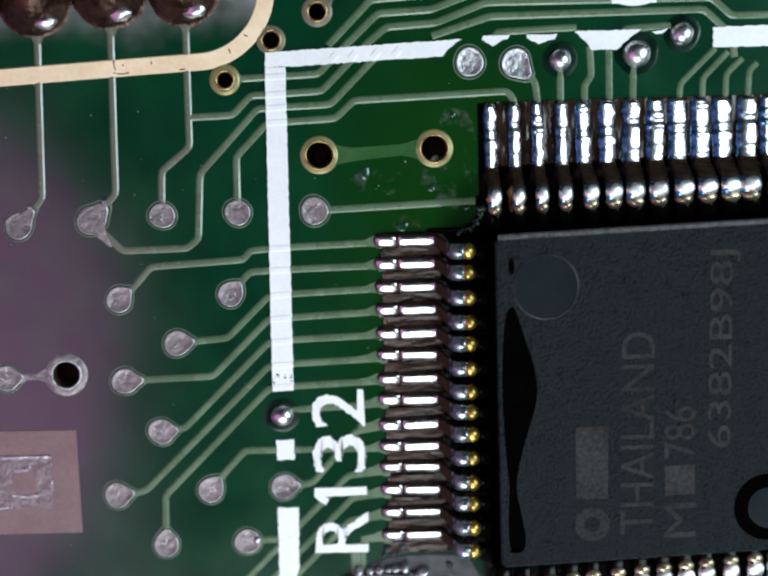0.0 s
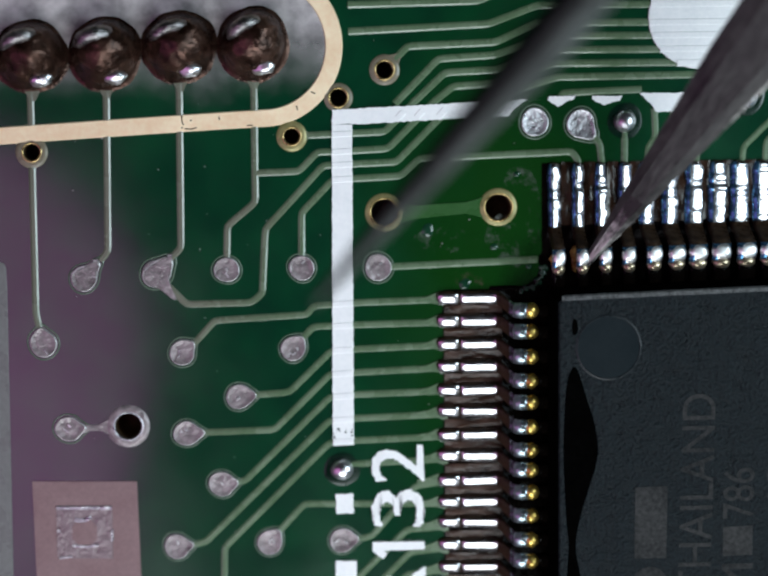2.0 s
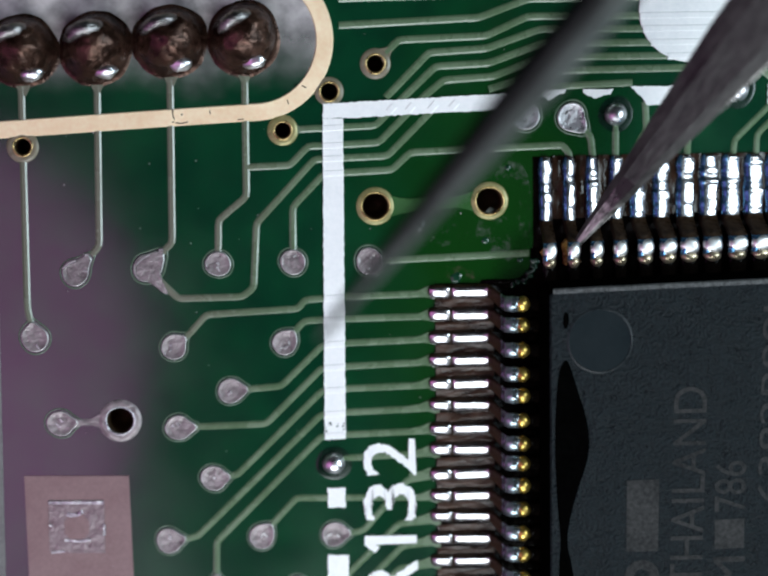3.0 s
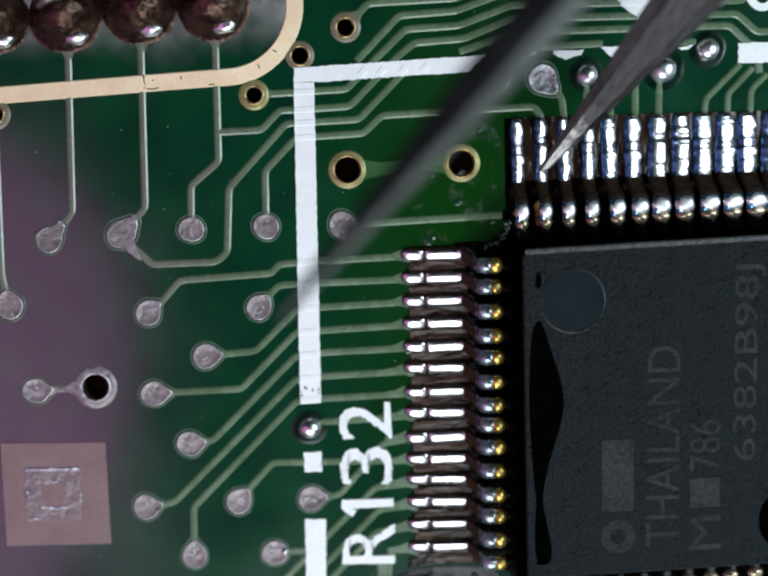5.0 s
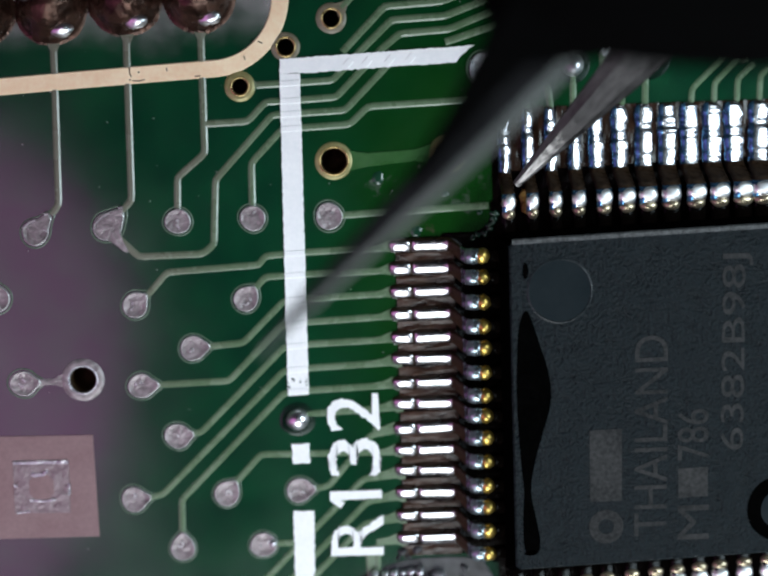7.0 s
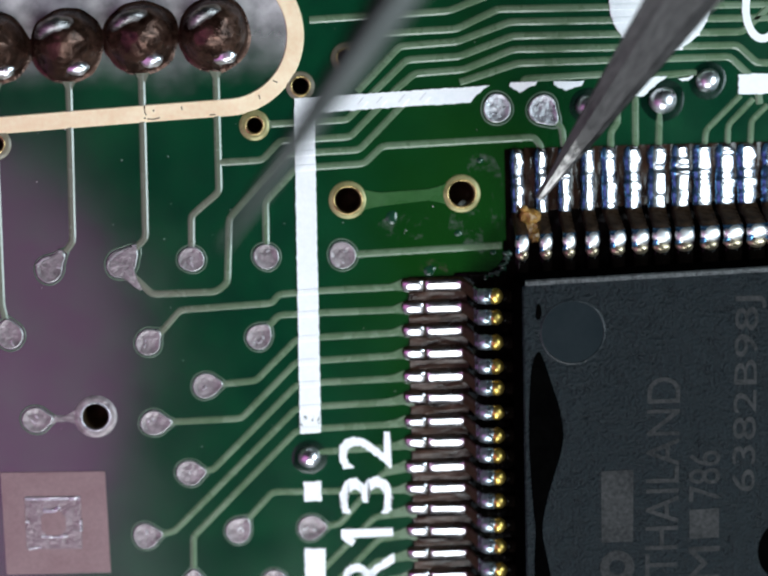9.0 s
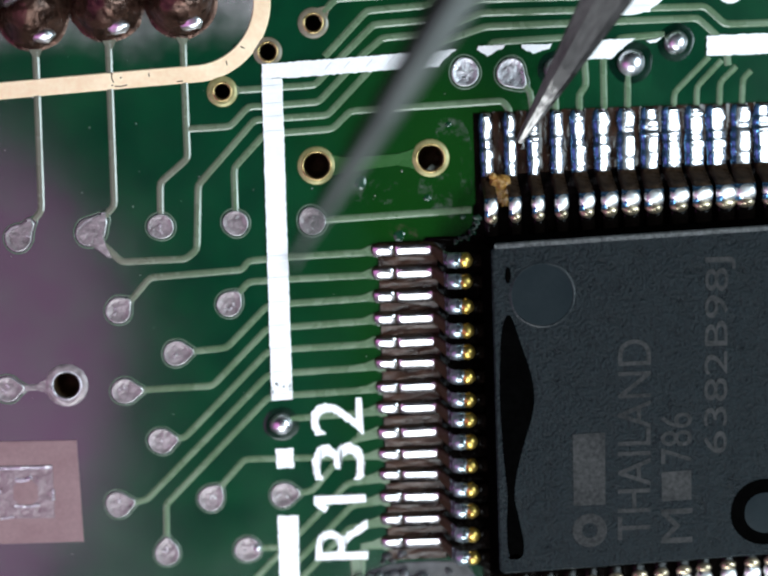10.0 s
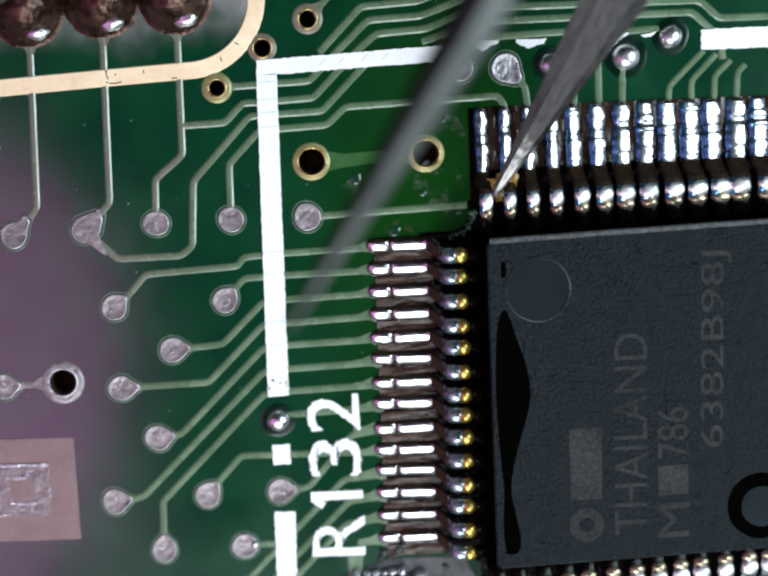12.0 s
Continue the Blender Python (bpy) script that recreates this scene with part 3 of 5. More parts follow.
PADS = [
    (-12.79, 0.94, 0.46, (-12.25, 1.55)), (-10.32, 1.06, 0.50, (-9.78, 1.62)), (-7.90, 1.16, 0.45, None), (-5.32, 1.18, 0.45, None),
    (-2.68, 1.16, 0.48, None), (-9.50, -1.70, 0.45, (-9.05, -1.32)), (-5.66, -1.62, 0.45, (-5.32, -1.22)), (-7.56, -3.28, 0.46, (-6.95, -3.24)),
    (-9.42, -4.54, 0.46, (-8.75, -4.52)), (-8.24, -6.36, 0.46, (-7.62, -6.33)), (-9.85, -8.56, 0.46, (-9.22, -8.50)), (-8.23, -10.38, 0.45, (-8.22, -9.8)),
    (-6.60, -8.48, 0.46, (-6.25, -8.05)), (-4.05, -8.47, 0.46, (-3.45, -8.46)), (-5.40, -10.38, 0.46, None), (-13.50, -4.30, 0.46, (-12.85, -4.28)),
    (-14.26, -1.30, 0.48, (-14.32, -0.7)), (2.77, 6.09, 0.50, None), (4.34, 6.02, 0.50, (4.85, 5.5)),
]
for i, (x, y, r, toward) in enumerate(PADS):
    test_pad(x, y, r, toward, i, WETTED if y > 5 else None)


# solder that has run from two pads along their tracks
for web, edges in (
    ([(-10.66, 1.28), (-10.24, 1.53), (-9.83, 1.72), (-9.72, 1.66), (-9.84, 1.29), (-9.88, 0.87), (-9.79, 0.52), (-9.61, 0.19), (-9.71, 0.10), (-10.0, 0.34), (-10.21, 0.52), (-10.58, 0.66), (-10.78, 0.95)], ([(-10.72, 1.18), (-10.46, 1.43), (-10.22, 1.53)], [(-9.92, 1.68), (-9.76, 1.71)])),
    ([(-13.18, 1.14), (-12.78, 1.36), (-12.36, 1.59), (-12.26, 1.54), (-12.34, 1.28), (-12.33, 0.98), (-12.55, 0.66), (-12.95, 0.60)], ([(-13.22, 1.10), (-12.98, 1.30), (-12.76, 1.37)], [(-12.45, 1.55), (-12.30, 1.58)], [(-12.52, 1.02), (-12.36, 0.98)])),
):
    run = part("solder_run", slab(rounded(web), 0.0, 0.091, inset=0.05), SOLDERED, board, "dull solder spread along a track")
    # Pale ribbons paint the highlight on the upper left edges.
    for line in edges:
        part("bright_edge", ribbon(line, 0.05, 0.104, 0.06, slope=0.03), EDGE_GLINT, run, "highlight painted along the solder's edge")


def solder_ball(x, y, r, h, seed):
    bm = lathe([(r * 1.04, -0.005), (r * 1.03, 0.04), (r * 0.99, h * 0.22), (r * 0.92, h * 0.45), (r * 0.80, h * 0.66), (r * 0.62, h * 0.83), (r * 0.42, h * 0.93), (r * 0.2, h * 0.985), (0, h)], x, y, 28, wobble=0.02, seed=seed)
    part("mask_edge", lathe([(r * 1.62, 0.002), (r * 1.45, 0.012), (r * 1.0, 0.016), (r * 0.9, 0.01)], x, y, 24, wobble=0.03, seed=seed), HALO, board, "dark green ring round a small pad", soft=True)
    return part("solder_ball", bm, TIN, board, "bright rounded solder on a small pad", soft=True)


for i, (x, y, r, h) in enumerate(((5.88, 6.09, 0.38, 0.40), (8.52, 6.22, 0.46, 0.42), (10.08, 6.86, 0.40, 0.40), (-4.03, -5.93, 0.38, 0.34), (-5.05, -10.33, 0.15, 0.22))):
    solder_ball(x, y, r, h, i)


def soldered_pin(x, y, seed):
    """A dark cone of solder over the bent end of a connector pin."""
    rng = random.Random(seed + 70)
    bm = lathe([(1.30, -0.005), (1.22, 0.035), (1.14, 0.10), (1.08, 0.24), (1.01, 0.40), (0.93, 0.56), (0.83, 0.71), (0.70, 0.86), (0.54, 1.00), (0.36, 1.10), (0.17, 1.16), (0, 1.17)], x, y, 48, wobble=0.025, seed=seed)
    for v in bm.verts:
        q = v.co * 2.3 + Vector((seed * 1.7, 0, 0))
        v.co += Vector((0.02 * v.co.z, 0.20 * v.co.z, 0)) + 0.08 * min(1.0, 0.3 + v.co.z) * noise.noise_vector(q) + 0.03 * noise.noise_vector(q * 2.6) * min(1.0, v.co.z * 3)
    joint = part("solder_joint", bm, JOINT, board, "dark brown solder dome of a connector pin", soft=True)
    # the clinched pin shows as a scraped ridge across the dome
    ridge = bmesh.new()
    rings = []
    tilt, long, fat = radians(20 + rng.uniform(-6, 8)), rng.uniform(1.25, 1.6), rng.uniform(0.21, 0.27)
    for k in range(15):
        f = k / 14
        u, bow = (f - 0.5) * long, -0.16 * (2 * f - 1) ** 2
        end = math.sqrt(max(0.06, 1 - (2 * f - 1) ** 4))
        ring = []
        for n in range(12):
            a = 2 * math.pi * n / 12
            w = fat * end * (1 + 0.16 * noise.noise(Vector((u * 5, n * 0.9, seed * 2.3))))
            lx, ly = u, bow + w * math.cos(a)
            ring.append(ridge.verts.new((x - 0.30 + lx * math.cos(tilt) - ly * math.sin(tilt), y + 0.66 + lx * math.sin(tilt) + ly * math.cos(tilt), 0.98 - 0.30 * (2 * f - 1) ** 2 + w * 1.1 * math.sin(a))))
        rings.append(ring)
    for a, b in zip(rings, rings[1:]):
        for n in range(12):
            ridge.faces.new((a[n], a[(n + 1) % 12], b[(n + 1) % 12], b[n]))
    ridge.faces.new(rings[0])
    ridge.faces.new(list(reversed(rings[-1])))
    part("pin_end", ridge, SCRAPED, joint, "scraped grey end of the bent pin", soft=True)
    # Added bright lump that stands for the highlight at the joint's foot.
    bm = bmesh.new()
    bmesh.ops.create_icosphere(bm, subdivisions=3, radius=1.0)
    for v in bm.verts:
        p = v.co.copy()
        v.co = Vector((0.42 * p.x, 0.27 * p.y, 0.20 * p.z)) * (1 + 0.22 * noise.noise(p * 1.7 + Vector((seed * 3.1, 0, 0))))
    bmesh.ops.rotate(bm, cent=(0, 0, 0), matrix=Matrix.Rotation(radians(26), 3, "X") @ Matrix.Rotation(radians(6), 3, "Z"), verts=bm.verts)
    bmesh.ops.translate(bm, vec=(x + 0.36, y - 0.76, 0.46), verts=bm.verts)
    part("solder_spot", bm, TIN, joint, "bright lump standing in for the joint's highlight", soft=True)
    part("neck", slab([(x - 0.30, y - 1.05), (x + 0.30, y - 1.05), (x + 0.10, y - 1.50), (x - 0.10, y - 1.50)], 0.0, 0.03), COVERED, board)
    return joint


for i in range(8):
    soldered_pin(-6.84 - 2.50 * i, 8.83 - 0.06 * i - (0.14 if i > 1 else 0), i)

# grey film of dried flux between the joints
film = [(-30, 5.2), (-15.45, 6.0), (-11.2, 6.22), (-8.2, 6.38)] + [(-6.55 + 2.40 * math.cos(radians(a)), 8.80 + 2.40 * math.sin(radians(a))) for a in range(-84, 85, 12)] + [(-30, 10.9)]
part("flux_film", slab(film, 0.0, 0.004, inset=0.01), HAZE, board, "dull grey flux film round the joints")

part("flux_film", slab(rounded([(-3.2, -15), (-3.2, -12.0), (-1.6, -11.7), (-0.9, -11.2), (0.5, -11.05), (2.9, -11.2), (2.9, -15)], 1), 0.0, 0.016, inset=0.05), SMEAR, board, "grey flux smear beside the chip's corner")

# gilt outline round the connector
bm = bmesh.new()
arc = [(-6.55 + 2.46 * math.cos(radians(a)), 8.80 + 2.46 * math.sin(radians(a))) for a in range(-90, 92, 6)]
ribbon([(-30, 5.05), (-15.45, 5.86), (-11.2, 6.10), (-8.2, 6.26)] + arc + [(-30, 11.0)], 0.53, 0.045, bm=bm)
gilt = part("gilt_outline", bm, GOLD, board, "pale gold bare copper outline")
for pts in ([(-9.32, 6.48), (-9.30, 6.25), (-9.25, 6.14)], [(-9.22, 6.02), (-9.0, 6.0), (-8.8, 6.05)], [(-8.05, 6.42), (-8.03, 6.30)], [(-7.1, 6.10), (-6.9, 6.11)], [(-5.4, 6.75), (-5.36, 6.6)], [(-4.9, 7.22), (-4.75, 7.15)]):
    part("crack", ribbon(pts, 0.035, 0.05, 0.03, slope=0.005), JOINT, gilt, "dark crack")

# brown square with an embossed frame
part("test_square", slab([(-14.82, -6.12), (-11.18, -6.20), (-11.12, -9.85), (-14.78, -9.80)], -0.005, 0.03), SQUARE, board, "brown square of bare copper")
for pts, w in (([(-14.0, -7.09), (-12.08, -7.13)], 0.09), ([(-13.95, -8.88), (-13.5, -8.84)], 0.05), ([(-13.38, -7.50), (-13.25, -7.56), (-13.0, -7.54), (-12.80, -7.42)], 0.12), ([(-13.48, -8.45), (-13.0, -8.49), (-12.58, -8.45)], 0.07), ([(-12.10, -7.9), (-12.11, -8.3)], 0.05), ([(-14.0, -7.9), (-13.9, -7.93)], 0.06)):
    part("embossed_line", ribbon(pts, w, 0.085, 0.03), WETTED, board)
part("embossed_plate", slab([(-14.02, -7.06), (-12.06, -7.10), (-12.09, -8.95), (-14.03, -8.90)], 0.02, 0.055), PLATE, board, "rough lilac-grey plate on the brown square")
part("embossed_window", slab(rounded([(-13.48, -7.52), (-12.60, -7.54), (-12.62, -8.46), (-13.50, -8.44)], 1), 0.05, 0.060), SQUARE, board)
part("masked_plane", slab([(-30, 1.55), (-15.62, 1.56), (-15.50, 1.50), (-15.44, 1.36), (-15.43, 0.6), (-15.58, -9.4), (-15.75, -22), (-30, -22)], 0.0, 0.03), EDGEPLANE, board, "pale masked copper plane")

RX, RY = 0.60, 1.05



# white print
def ragged(outline, step=0.09, off=0.022, seed=0):
    """The outline of printed ink: its edges broken into small uneven steps."""
    rng, out = random.Random(seed), []
    for i, p in enumerate(outline):
        a, b = Vector(p), Vector(outline[(i + 1) % len(outline)])
        n = max(1, int((b - a).length / step))
        side = Vector((-(b - a).y, (b - a).x)).normalized()
        for k in range(n):
            out.append(tuple(a + (b - a) * (k / n) + side * (rng.uniform(-off, off) if k else 0)))
    return out


INK = 0.062
line = part("corner_line", slab(ragged([(-4.21, 6.09), (-4.345, -5.06), (-3.60, -5.07), (-3.51, 6.09)], 0.12, 0.014), 0.0, INK, inset=0.01), SILK, board, "white printed corner line")
for y in (5.77, 5.17, 4.72, 4.22, -0.09, -0.85, -1.71, -2.53, -3.33, -4.16, -4.94):
    x = -3.91 + 0.0105 * (y - 2.0)
    part("ink_ridge", ribbon([(x - 0.34, y - 0.012), (x + 0.34, y + 0.012)], 0.15, INK + 0.018, INK - 0.01, slope=0.06), SILK, line)
PRINTS = [
    [(-4.20, 6.60), (2.54, 6.87), (2.3, 6.74), (2.1, 6.58), (1.87, 6.30), (-3.2, 6.10), (-4.20, 6.10)],
    [(3.26, 6.97), (4.18, 6.98), (4.12, 6.85), (3.85, 6.76), (3.56, 6.59), (3.42, 6.70), (3.2, 6.82)],
    [(4.74, 6.97), (5.81, 6.95), (5.71, 6.77), (5.45, 6.74), (5.19, 6.63), (4.95, 6.72), (4.74, 6.84)],
    [(6.38, 7.04), (8.68, 7.04), (8.37, 6.81), (8.1, 6.6), (7.86, 6.37), (6.93, 6.39), (6.80, 6.62), (6.60, 6.80)],
    [(9.04, 6.95), (9.61, 7.04), (9.4, 6.87), (9.2, 6.85)],
    [(11.15, 7.05), (16.5, 7.10), (16.5, 6.34), (11.15, 6.36)],
    [(-4.27, -6.79), (-3.64, -6.80), (-3.64, -7.52), (-4.27, -7.51)],
    [(-4.30, -9.20), (-3.56, -9.22), (-3.61, -11.45), (-4.5, -13.6), (-5.3, -13.6), (-4.32, -11.6)],
]
for shape in PRINTS:
    part("printed_mark", slab(ragged(shape, 0.07, 0.019, len(shape)), 0.0, INK, inset=0.01), SILK, board, "white ink")
for a, b in (((-1.95, 6.27), (-1.75, 6.50)), ((-1.30, 6.29), (-1.10, 6.52)), ((-0.54, 6.32), (-0.32, 6.56)), ((0.18, 6.36), (0.40, 6.60))):
    part("ink_ridge", ribbon([a, b], 0.17, INK + 0.018, INK - 0.01, slope=0.07), SILK, board)
for y in (8.06, 8.53, 9.0, 9.44, 10.05, 10.8):
    h = math.sqrt(max(0.0, 1.74 ** 2 - (y - 9.62) ** 2))
    part("ink_ridge", ribbon([(8.44 - h, y), (8.44 + h, y)], 0.15, INK + 0.018, INK - 0.01, slope=0.06), SILK, board)
part("printed_spot", lathe([(1.78, 0.0), (1.76, INK), (0, INK)], 8.44, 9.62, 64, wobble=0.004), SILK, board, "round white printed spot over the tracks")
bm = ribbon([(12.0 + RX * math.cos(radians(a)), 9.30 + RY * math.sin(radians(a))) for a in range(0, 361, 12)], 0.26, INK, slope=0.01)
part("printed_ring", bm, SILK, board, "white printed ring")

def stamped(letter, x0, x1, y0, y1, seed):
    """One character that reads upwards along y, set into its box, with the broken edge of screen printing."""
    bm = text_mesh(letter, 2.4, 0.010, INK)
    bmesh.ops.rotate(bm, cent=(0, 0, 0), matrix=Matrix.Rotation(radians(90), 3, "Z"), verts=bm.verts)
    xs, ys = [v.co.x for v in bm.verts], [v.co.y for v in bm.verts]
    for v in bm.verts:
        v.co.x = x0 + (v.co.x - min(xs)) / (max(xs) - min(xs)) * (x1 - x0)
        v.co.y = y0 + (v.co.y - min(ys)) / (max(ys) - min(ys)) * (y1 - y0)
    for _ in range(4):
        longest = [e for e in bm.edges if e.calc_length() > 0.11 and abs(e.verts[0].co.z - e.verts[1].co.z) < 0.001 and any(abs(f.normal.z) < 0.5 for f in e.link_faces)]
        if longest:
            bmesh.ops.subdivide_edges(bm, edges=longest, cuts=1)
        bm.normal_update()
    for v in bm.verts:
        q = Vector((round(v.co.x, 3) * 17, round(v.co.y, 3) * 17, seed))
        v.co.x, v.co.y = v.co.x + 0.075 * noise.noise(q), v.co.y + 0.075 * noise.noise(q + Vector((7, 3, 0)))
    return bm


words = bmesh.new()  # part number
for n, (letter, y0, y1) in enumerate((("R", -10.90, -9.46), ("1", -8.88, -8.55), ("3", -8.03, -6.70), ("2", -6.42, -5.12))):
    one = stamped(letter, -3.0, -1.16, y0, y1, n)
    step = bpy.data.meshes.new("letter")
    one.to_mesh(step)
    one.free()
    words.from_mesh(step)
ribbon([(-2.92, -8.78), (-2.78, -8.92), (-2.55, -9.08)], 0.24, INK - 0.004, 0.0, words, 0.01)
part("printed_text", words, SILK, board, "white printed part number")


rng = random.Random(5)
for i in range(18):
    x, y, r = -3.97 + rng.uniform(-0.33, 0.33), rng.uniform(-5.04, -4.45), rng.uniform(0.015, 0.045)
    part("worn_fleck", lathe([(r, INK - 0.004), (r * 0.9, INK + 0.006), (0, INK + 0.007)], x, y, 7, wobble=0.2, seed=i), MASK, line)
for i, (x, y) in enumerate(((-9.3, 6.42), (-9.3, 6.05), (-9.0, 6.30), (-5.1, 7.25))):
    part("worn_fleck", lathe([(0.035, 0.04), (0.03, 0.05), (0, 0.051)], x, y, 7, wobble=0.25, seed=i), JOINT, board)
dust = bmesh.new()
for i in range(70):
    x, y, r = rng.uniform(-15, 2.8), rng.uniform(-11, 9), rng.uniform(0.012, 0.032)
    lathe([(r, 0.0), (r * 0.8, 0.03), (0, 0.04)], x, y, 6, dust, 0.25, i)
tagged(part("dust", dust, SOLDERED, board, "pale dust specks"), kind="stuff")


# ---- bare strip round the chip, dark with old flux and painted shade ----
def askew(x):
    """The chip's rows stand slightly askew on the board."""
    return 0.030 * (x - 3.4)


CX, CY, HALF = 8.75, -5.20, 5.45
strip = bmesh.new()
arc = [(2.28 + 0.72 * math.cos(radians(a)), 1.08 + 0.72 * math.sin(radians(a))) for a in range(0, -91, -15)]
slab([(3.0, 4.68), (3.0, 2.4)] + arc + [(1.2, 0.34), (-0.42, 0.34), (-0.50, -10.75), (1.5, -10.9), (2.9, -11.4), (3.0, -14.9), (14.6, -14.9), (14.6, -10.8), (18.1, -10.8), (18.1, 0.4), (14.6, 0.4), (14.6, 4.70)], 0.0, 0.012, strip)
part("flux_strip", strip, FLUX_SHADE, board, "black flux residue with painted shade round the chip")
bead = ribbon([(2.99, 1.5)] + arc[1:] + [(1.7, 0.37), (1.2, 0.36)], 0.07, 0.05, 0.0, slope=0.05)
part("flux_bead", bead, FLUX_SHADE, board, "wet black edge of the flux", soft=True)
part("flux_film", slab(rounded([(1.5, 4.5), (2.9, 4.6), (2.95, 1.6), (2.3, 0.9), (1.2, 1.2), (0.9, 2.4), (2.0, 3.4)], 2), 0.001, 0.006, inset=0.02), CLOUD, board, "cloudy dried flux")
part("flux_film", slab(rounded([(-1.6, 2.3), (-0.2, 2.6), (0.9, 2.2), (0.4, 1.6), (-1.2, 1.7)], 2), 0.001, 0.006, inset=0.02), CLOUD, board, "cloudy dried flux")
part("flux_film", slab(rounded([(-0.3, 1.0), (0.9, 0.9), (1.5, 0.45), (1.0, 0.30), (-0.4, 0.30)], 2), 0.013, 0.018, inset=0.02), BROWNED, board, "brownish dried flux beside the first lead")
lumps = random.Random(23)
for i in range(26):
    a, r = lumps.uniform(-92, 5), lumps.uniform(0.05, 0.13)
    x, y = 2.28 + (0.74 + lumps.uniform(-0.05, 0.10)) * math.cos(radians(a)), 1.08 + (0.74 + lumps.uniform(-0.05, 0.10)) * math.sin(radians(a))
    part("flux_drop", lathe([(r, 0.0), (r * 0.85, 0.03), (r * 0.5, 0.055), (0, 0.06)], x, y, 12, wobble=0.18, seed=i + 60), DROP, board, soft=True)
for i, (x, y, r) in enumerate(((-0.95, 2.42, 0.22), (2.15, 4.31, 0.11), (0.32, 0.52, 0.20), (1.35, 1.80, 0.13), (2.55, 1.1, 0.10))):
    part("flux_drop", lathe([(r, 0.0), (r * 0.85, 0.02), (r * 0.4, 0.035), (0, 0.038)], x, y, 18, wobble=0.10, seed=i), DROP, board, "dried clear flux drop", soft=True)


def flux_dam(x0, x1, y0, y1, along, seed, material):
    """A strip of scraped flux between two leads, ridged along them."""
    bm = bmesh.new()
    n, m = (14, 5) if along == "x" else (5, 14)
    grid = []
    for i in range(n + 1):
        row = []
        for k in range(m + 1):
            x, y = x0 + (x1 - x0) * i / n, y0 + (y1 - y0) * k / m
            q = Vector((x * 1.2, y * 6.0, seed)) if along == "x" else Vector((x * 6.0, y * 1.6 + x, seed))
            row.append(bm.verts.new((x, y, 0.05 + 0.045 * noise.noise(q) + 0.02 * noise.noise(q * 2.7))))
        grid.append(row)
    for i in range(n):
        for k in range(m):
            bm.faces.new((grid[i][k], grid[i + 1][k], grid[i + 1][k + 1], grid[i][k + 1]))
    part("flux_dam", bm, material, board, soft=True)


for k in range(14):
    y = -0.8 * k - 0.4
    flux_dam(-0.42, 1.62, y - 0.19, y + 0.19, "x", k, DAM)
    x = 3.46 + 0.8 * k + 0.4
    flux_dam(x - 0.19, x + 0.19, 2.50 + askew(x), 4.70, "y", k + 30, DAM_UP)


# ---- the chip ----
chip = new("integrated_circuit")
tagged(chip, "square black moulded chip with tinned leads soldered on the board", "chip")


def chip_body():
    bm = bmesh.new()
    levels = [(0.15, 0.30), (1.05, 0.02), (1.20, 0.0), (1.28, 0.02), (2.05, 0.24), (2.11, 0.30)]
    rings = []
    for z, inset in levels:
        h, c = HALF + 0.24 - inset, 0.16
        pts = [(-h + c, -h), (h - c, -h), (h, -h + c), (h, h - c), (h - c, h), (-h + c, h), (-h, h - c), (-h, -h + c)]
        rings.append([bm.verts.new((CX + x, CY + y - (0.45 if y < 0 else 0.0) + askew(CX + x), z)) for x, y in pts])
    for a, b in zip(rings, rings[1:]):
        for k in range(8):
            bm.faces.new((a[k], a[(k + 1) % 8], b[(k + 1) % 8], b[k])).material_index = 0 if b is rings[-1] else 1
    bm.faces.new(list(reversed(rings[0])))
    bm.faces.new(rings[-1])
    return bm


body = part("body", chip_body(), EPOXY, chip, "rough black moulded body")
# Second slot paints the shade of the side walls into their colour.
body.data.materials.append(STAIN_SHADE)
part("moulding_mark", lathe([(1.10, 2.108), (1.08, 2.128), (1.05, 2.114), (0, 2.114)], 5.00, -1.46, 48), DIMPLE, body, "smooth shallow round mark", soft=False)
part("mark_rim", lathe([(1.14, 2.104), (1.10, 2.121), (1.07, 2.134), (1.04, 2.112)], 5.00, -1.46, 64, wobble=0.003), GLOSSED, body, "thin pale rim of the round mark")
# The recess slope is painted black for its shade.
part("moulding_mark", lathe([(1.16, 2.108), (1.10, 2.124), (0.66, 2.116)], 12.47, -9.29, 44, wobble=0.01), STAIN_SHADE, body, "recessed ring of a round mark, shade painted black")
part("mark_centre", lathe([(0.72, 2.110), (0.66, 2.124), (0.3, 2.128), (0, 2.129)], 12.50, -9.33, 32, wobble=0.03), DIMPLE, body, "grey middle of the round mark", soft=True)
part("stain", slab(rounded([(3.84, -2.00), (4.02, -2.4), (4.31, -3.35), (4.55, -4.1), (4.66, -4.87), (4.60, -5.5), (4.43, -6.04), (4.15, -6.9), (3.98, -7.54), (3.85, -8.38),
                    (4.02, -9.2), (4.19, -10.11), (4.1, -10.6), (3.60, -10.6), (3.58, -9.3), (3.66, -8.3), (3.57, -7.53), (3.50, -6.4), (3.45, -4.99), (3.50, -3.6), (3.58, -2.49)]), 2.105, 2.122, inset=0.01), STAIN_SHADE, body, "wet black stain")
part("stain", slab(rounded([(3.80, -0.40), (3.95, -0.55), (3.96, -0.85), (3.84, -1.10), (3.72, -0.85)]), 2.105, 2.122, inset=0.01), STAIN_SHADE, body)
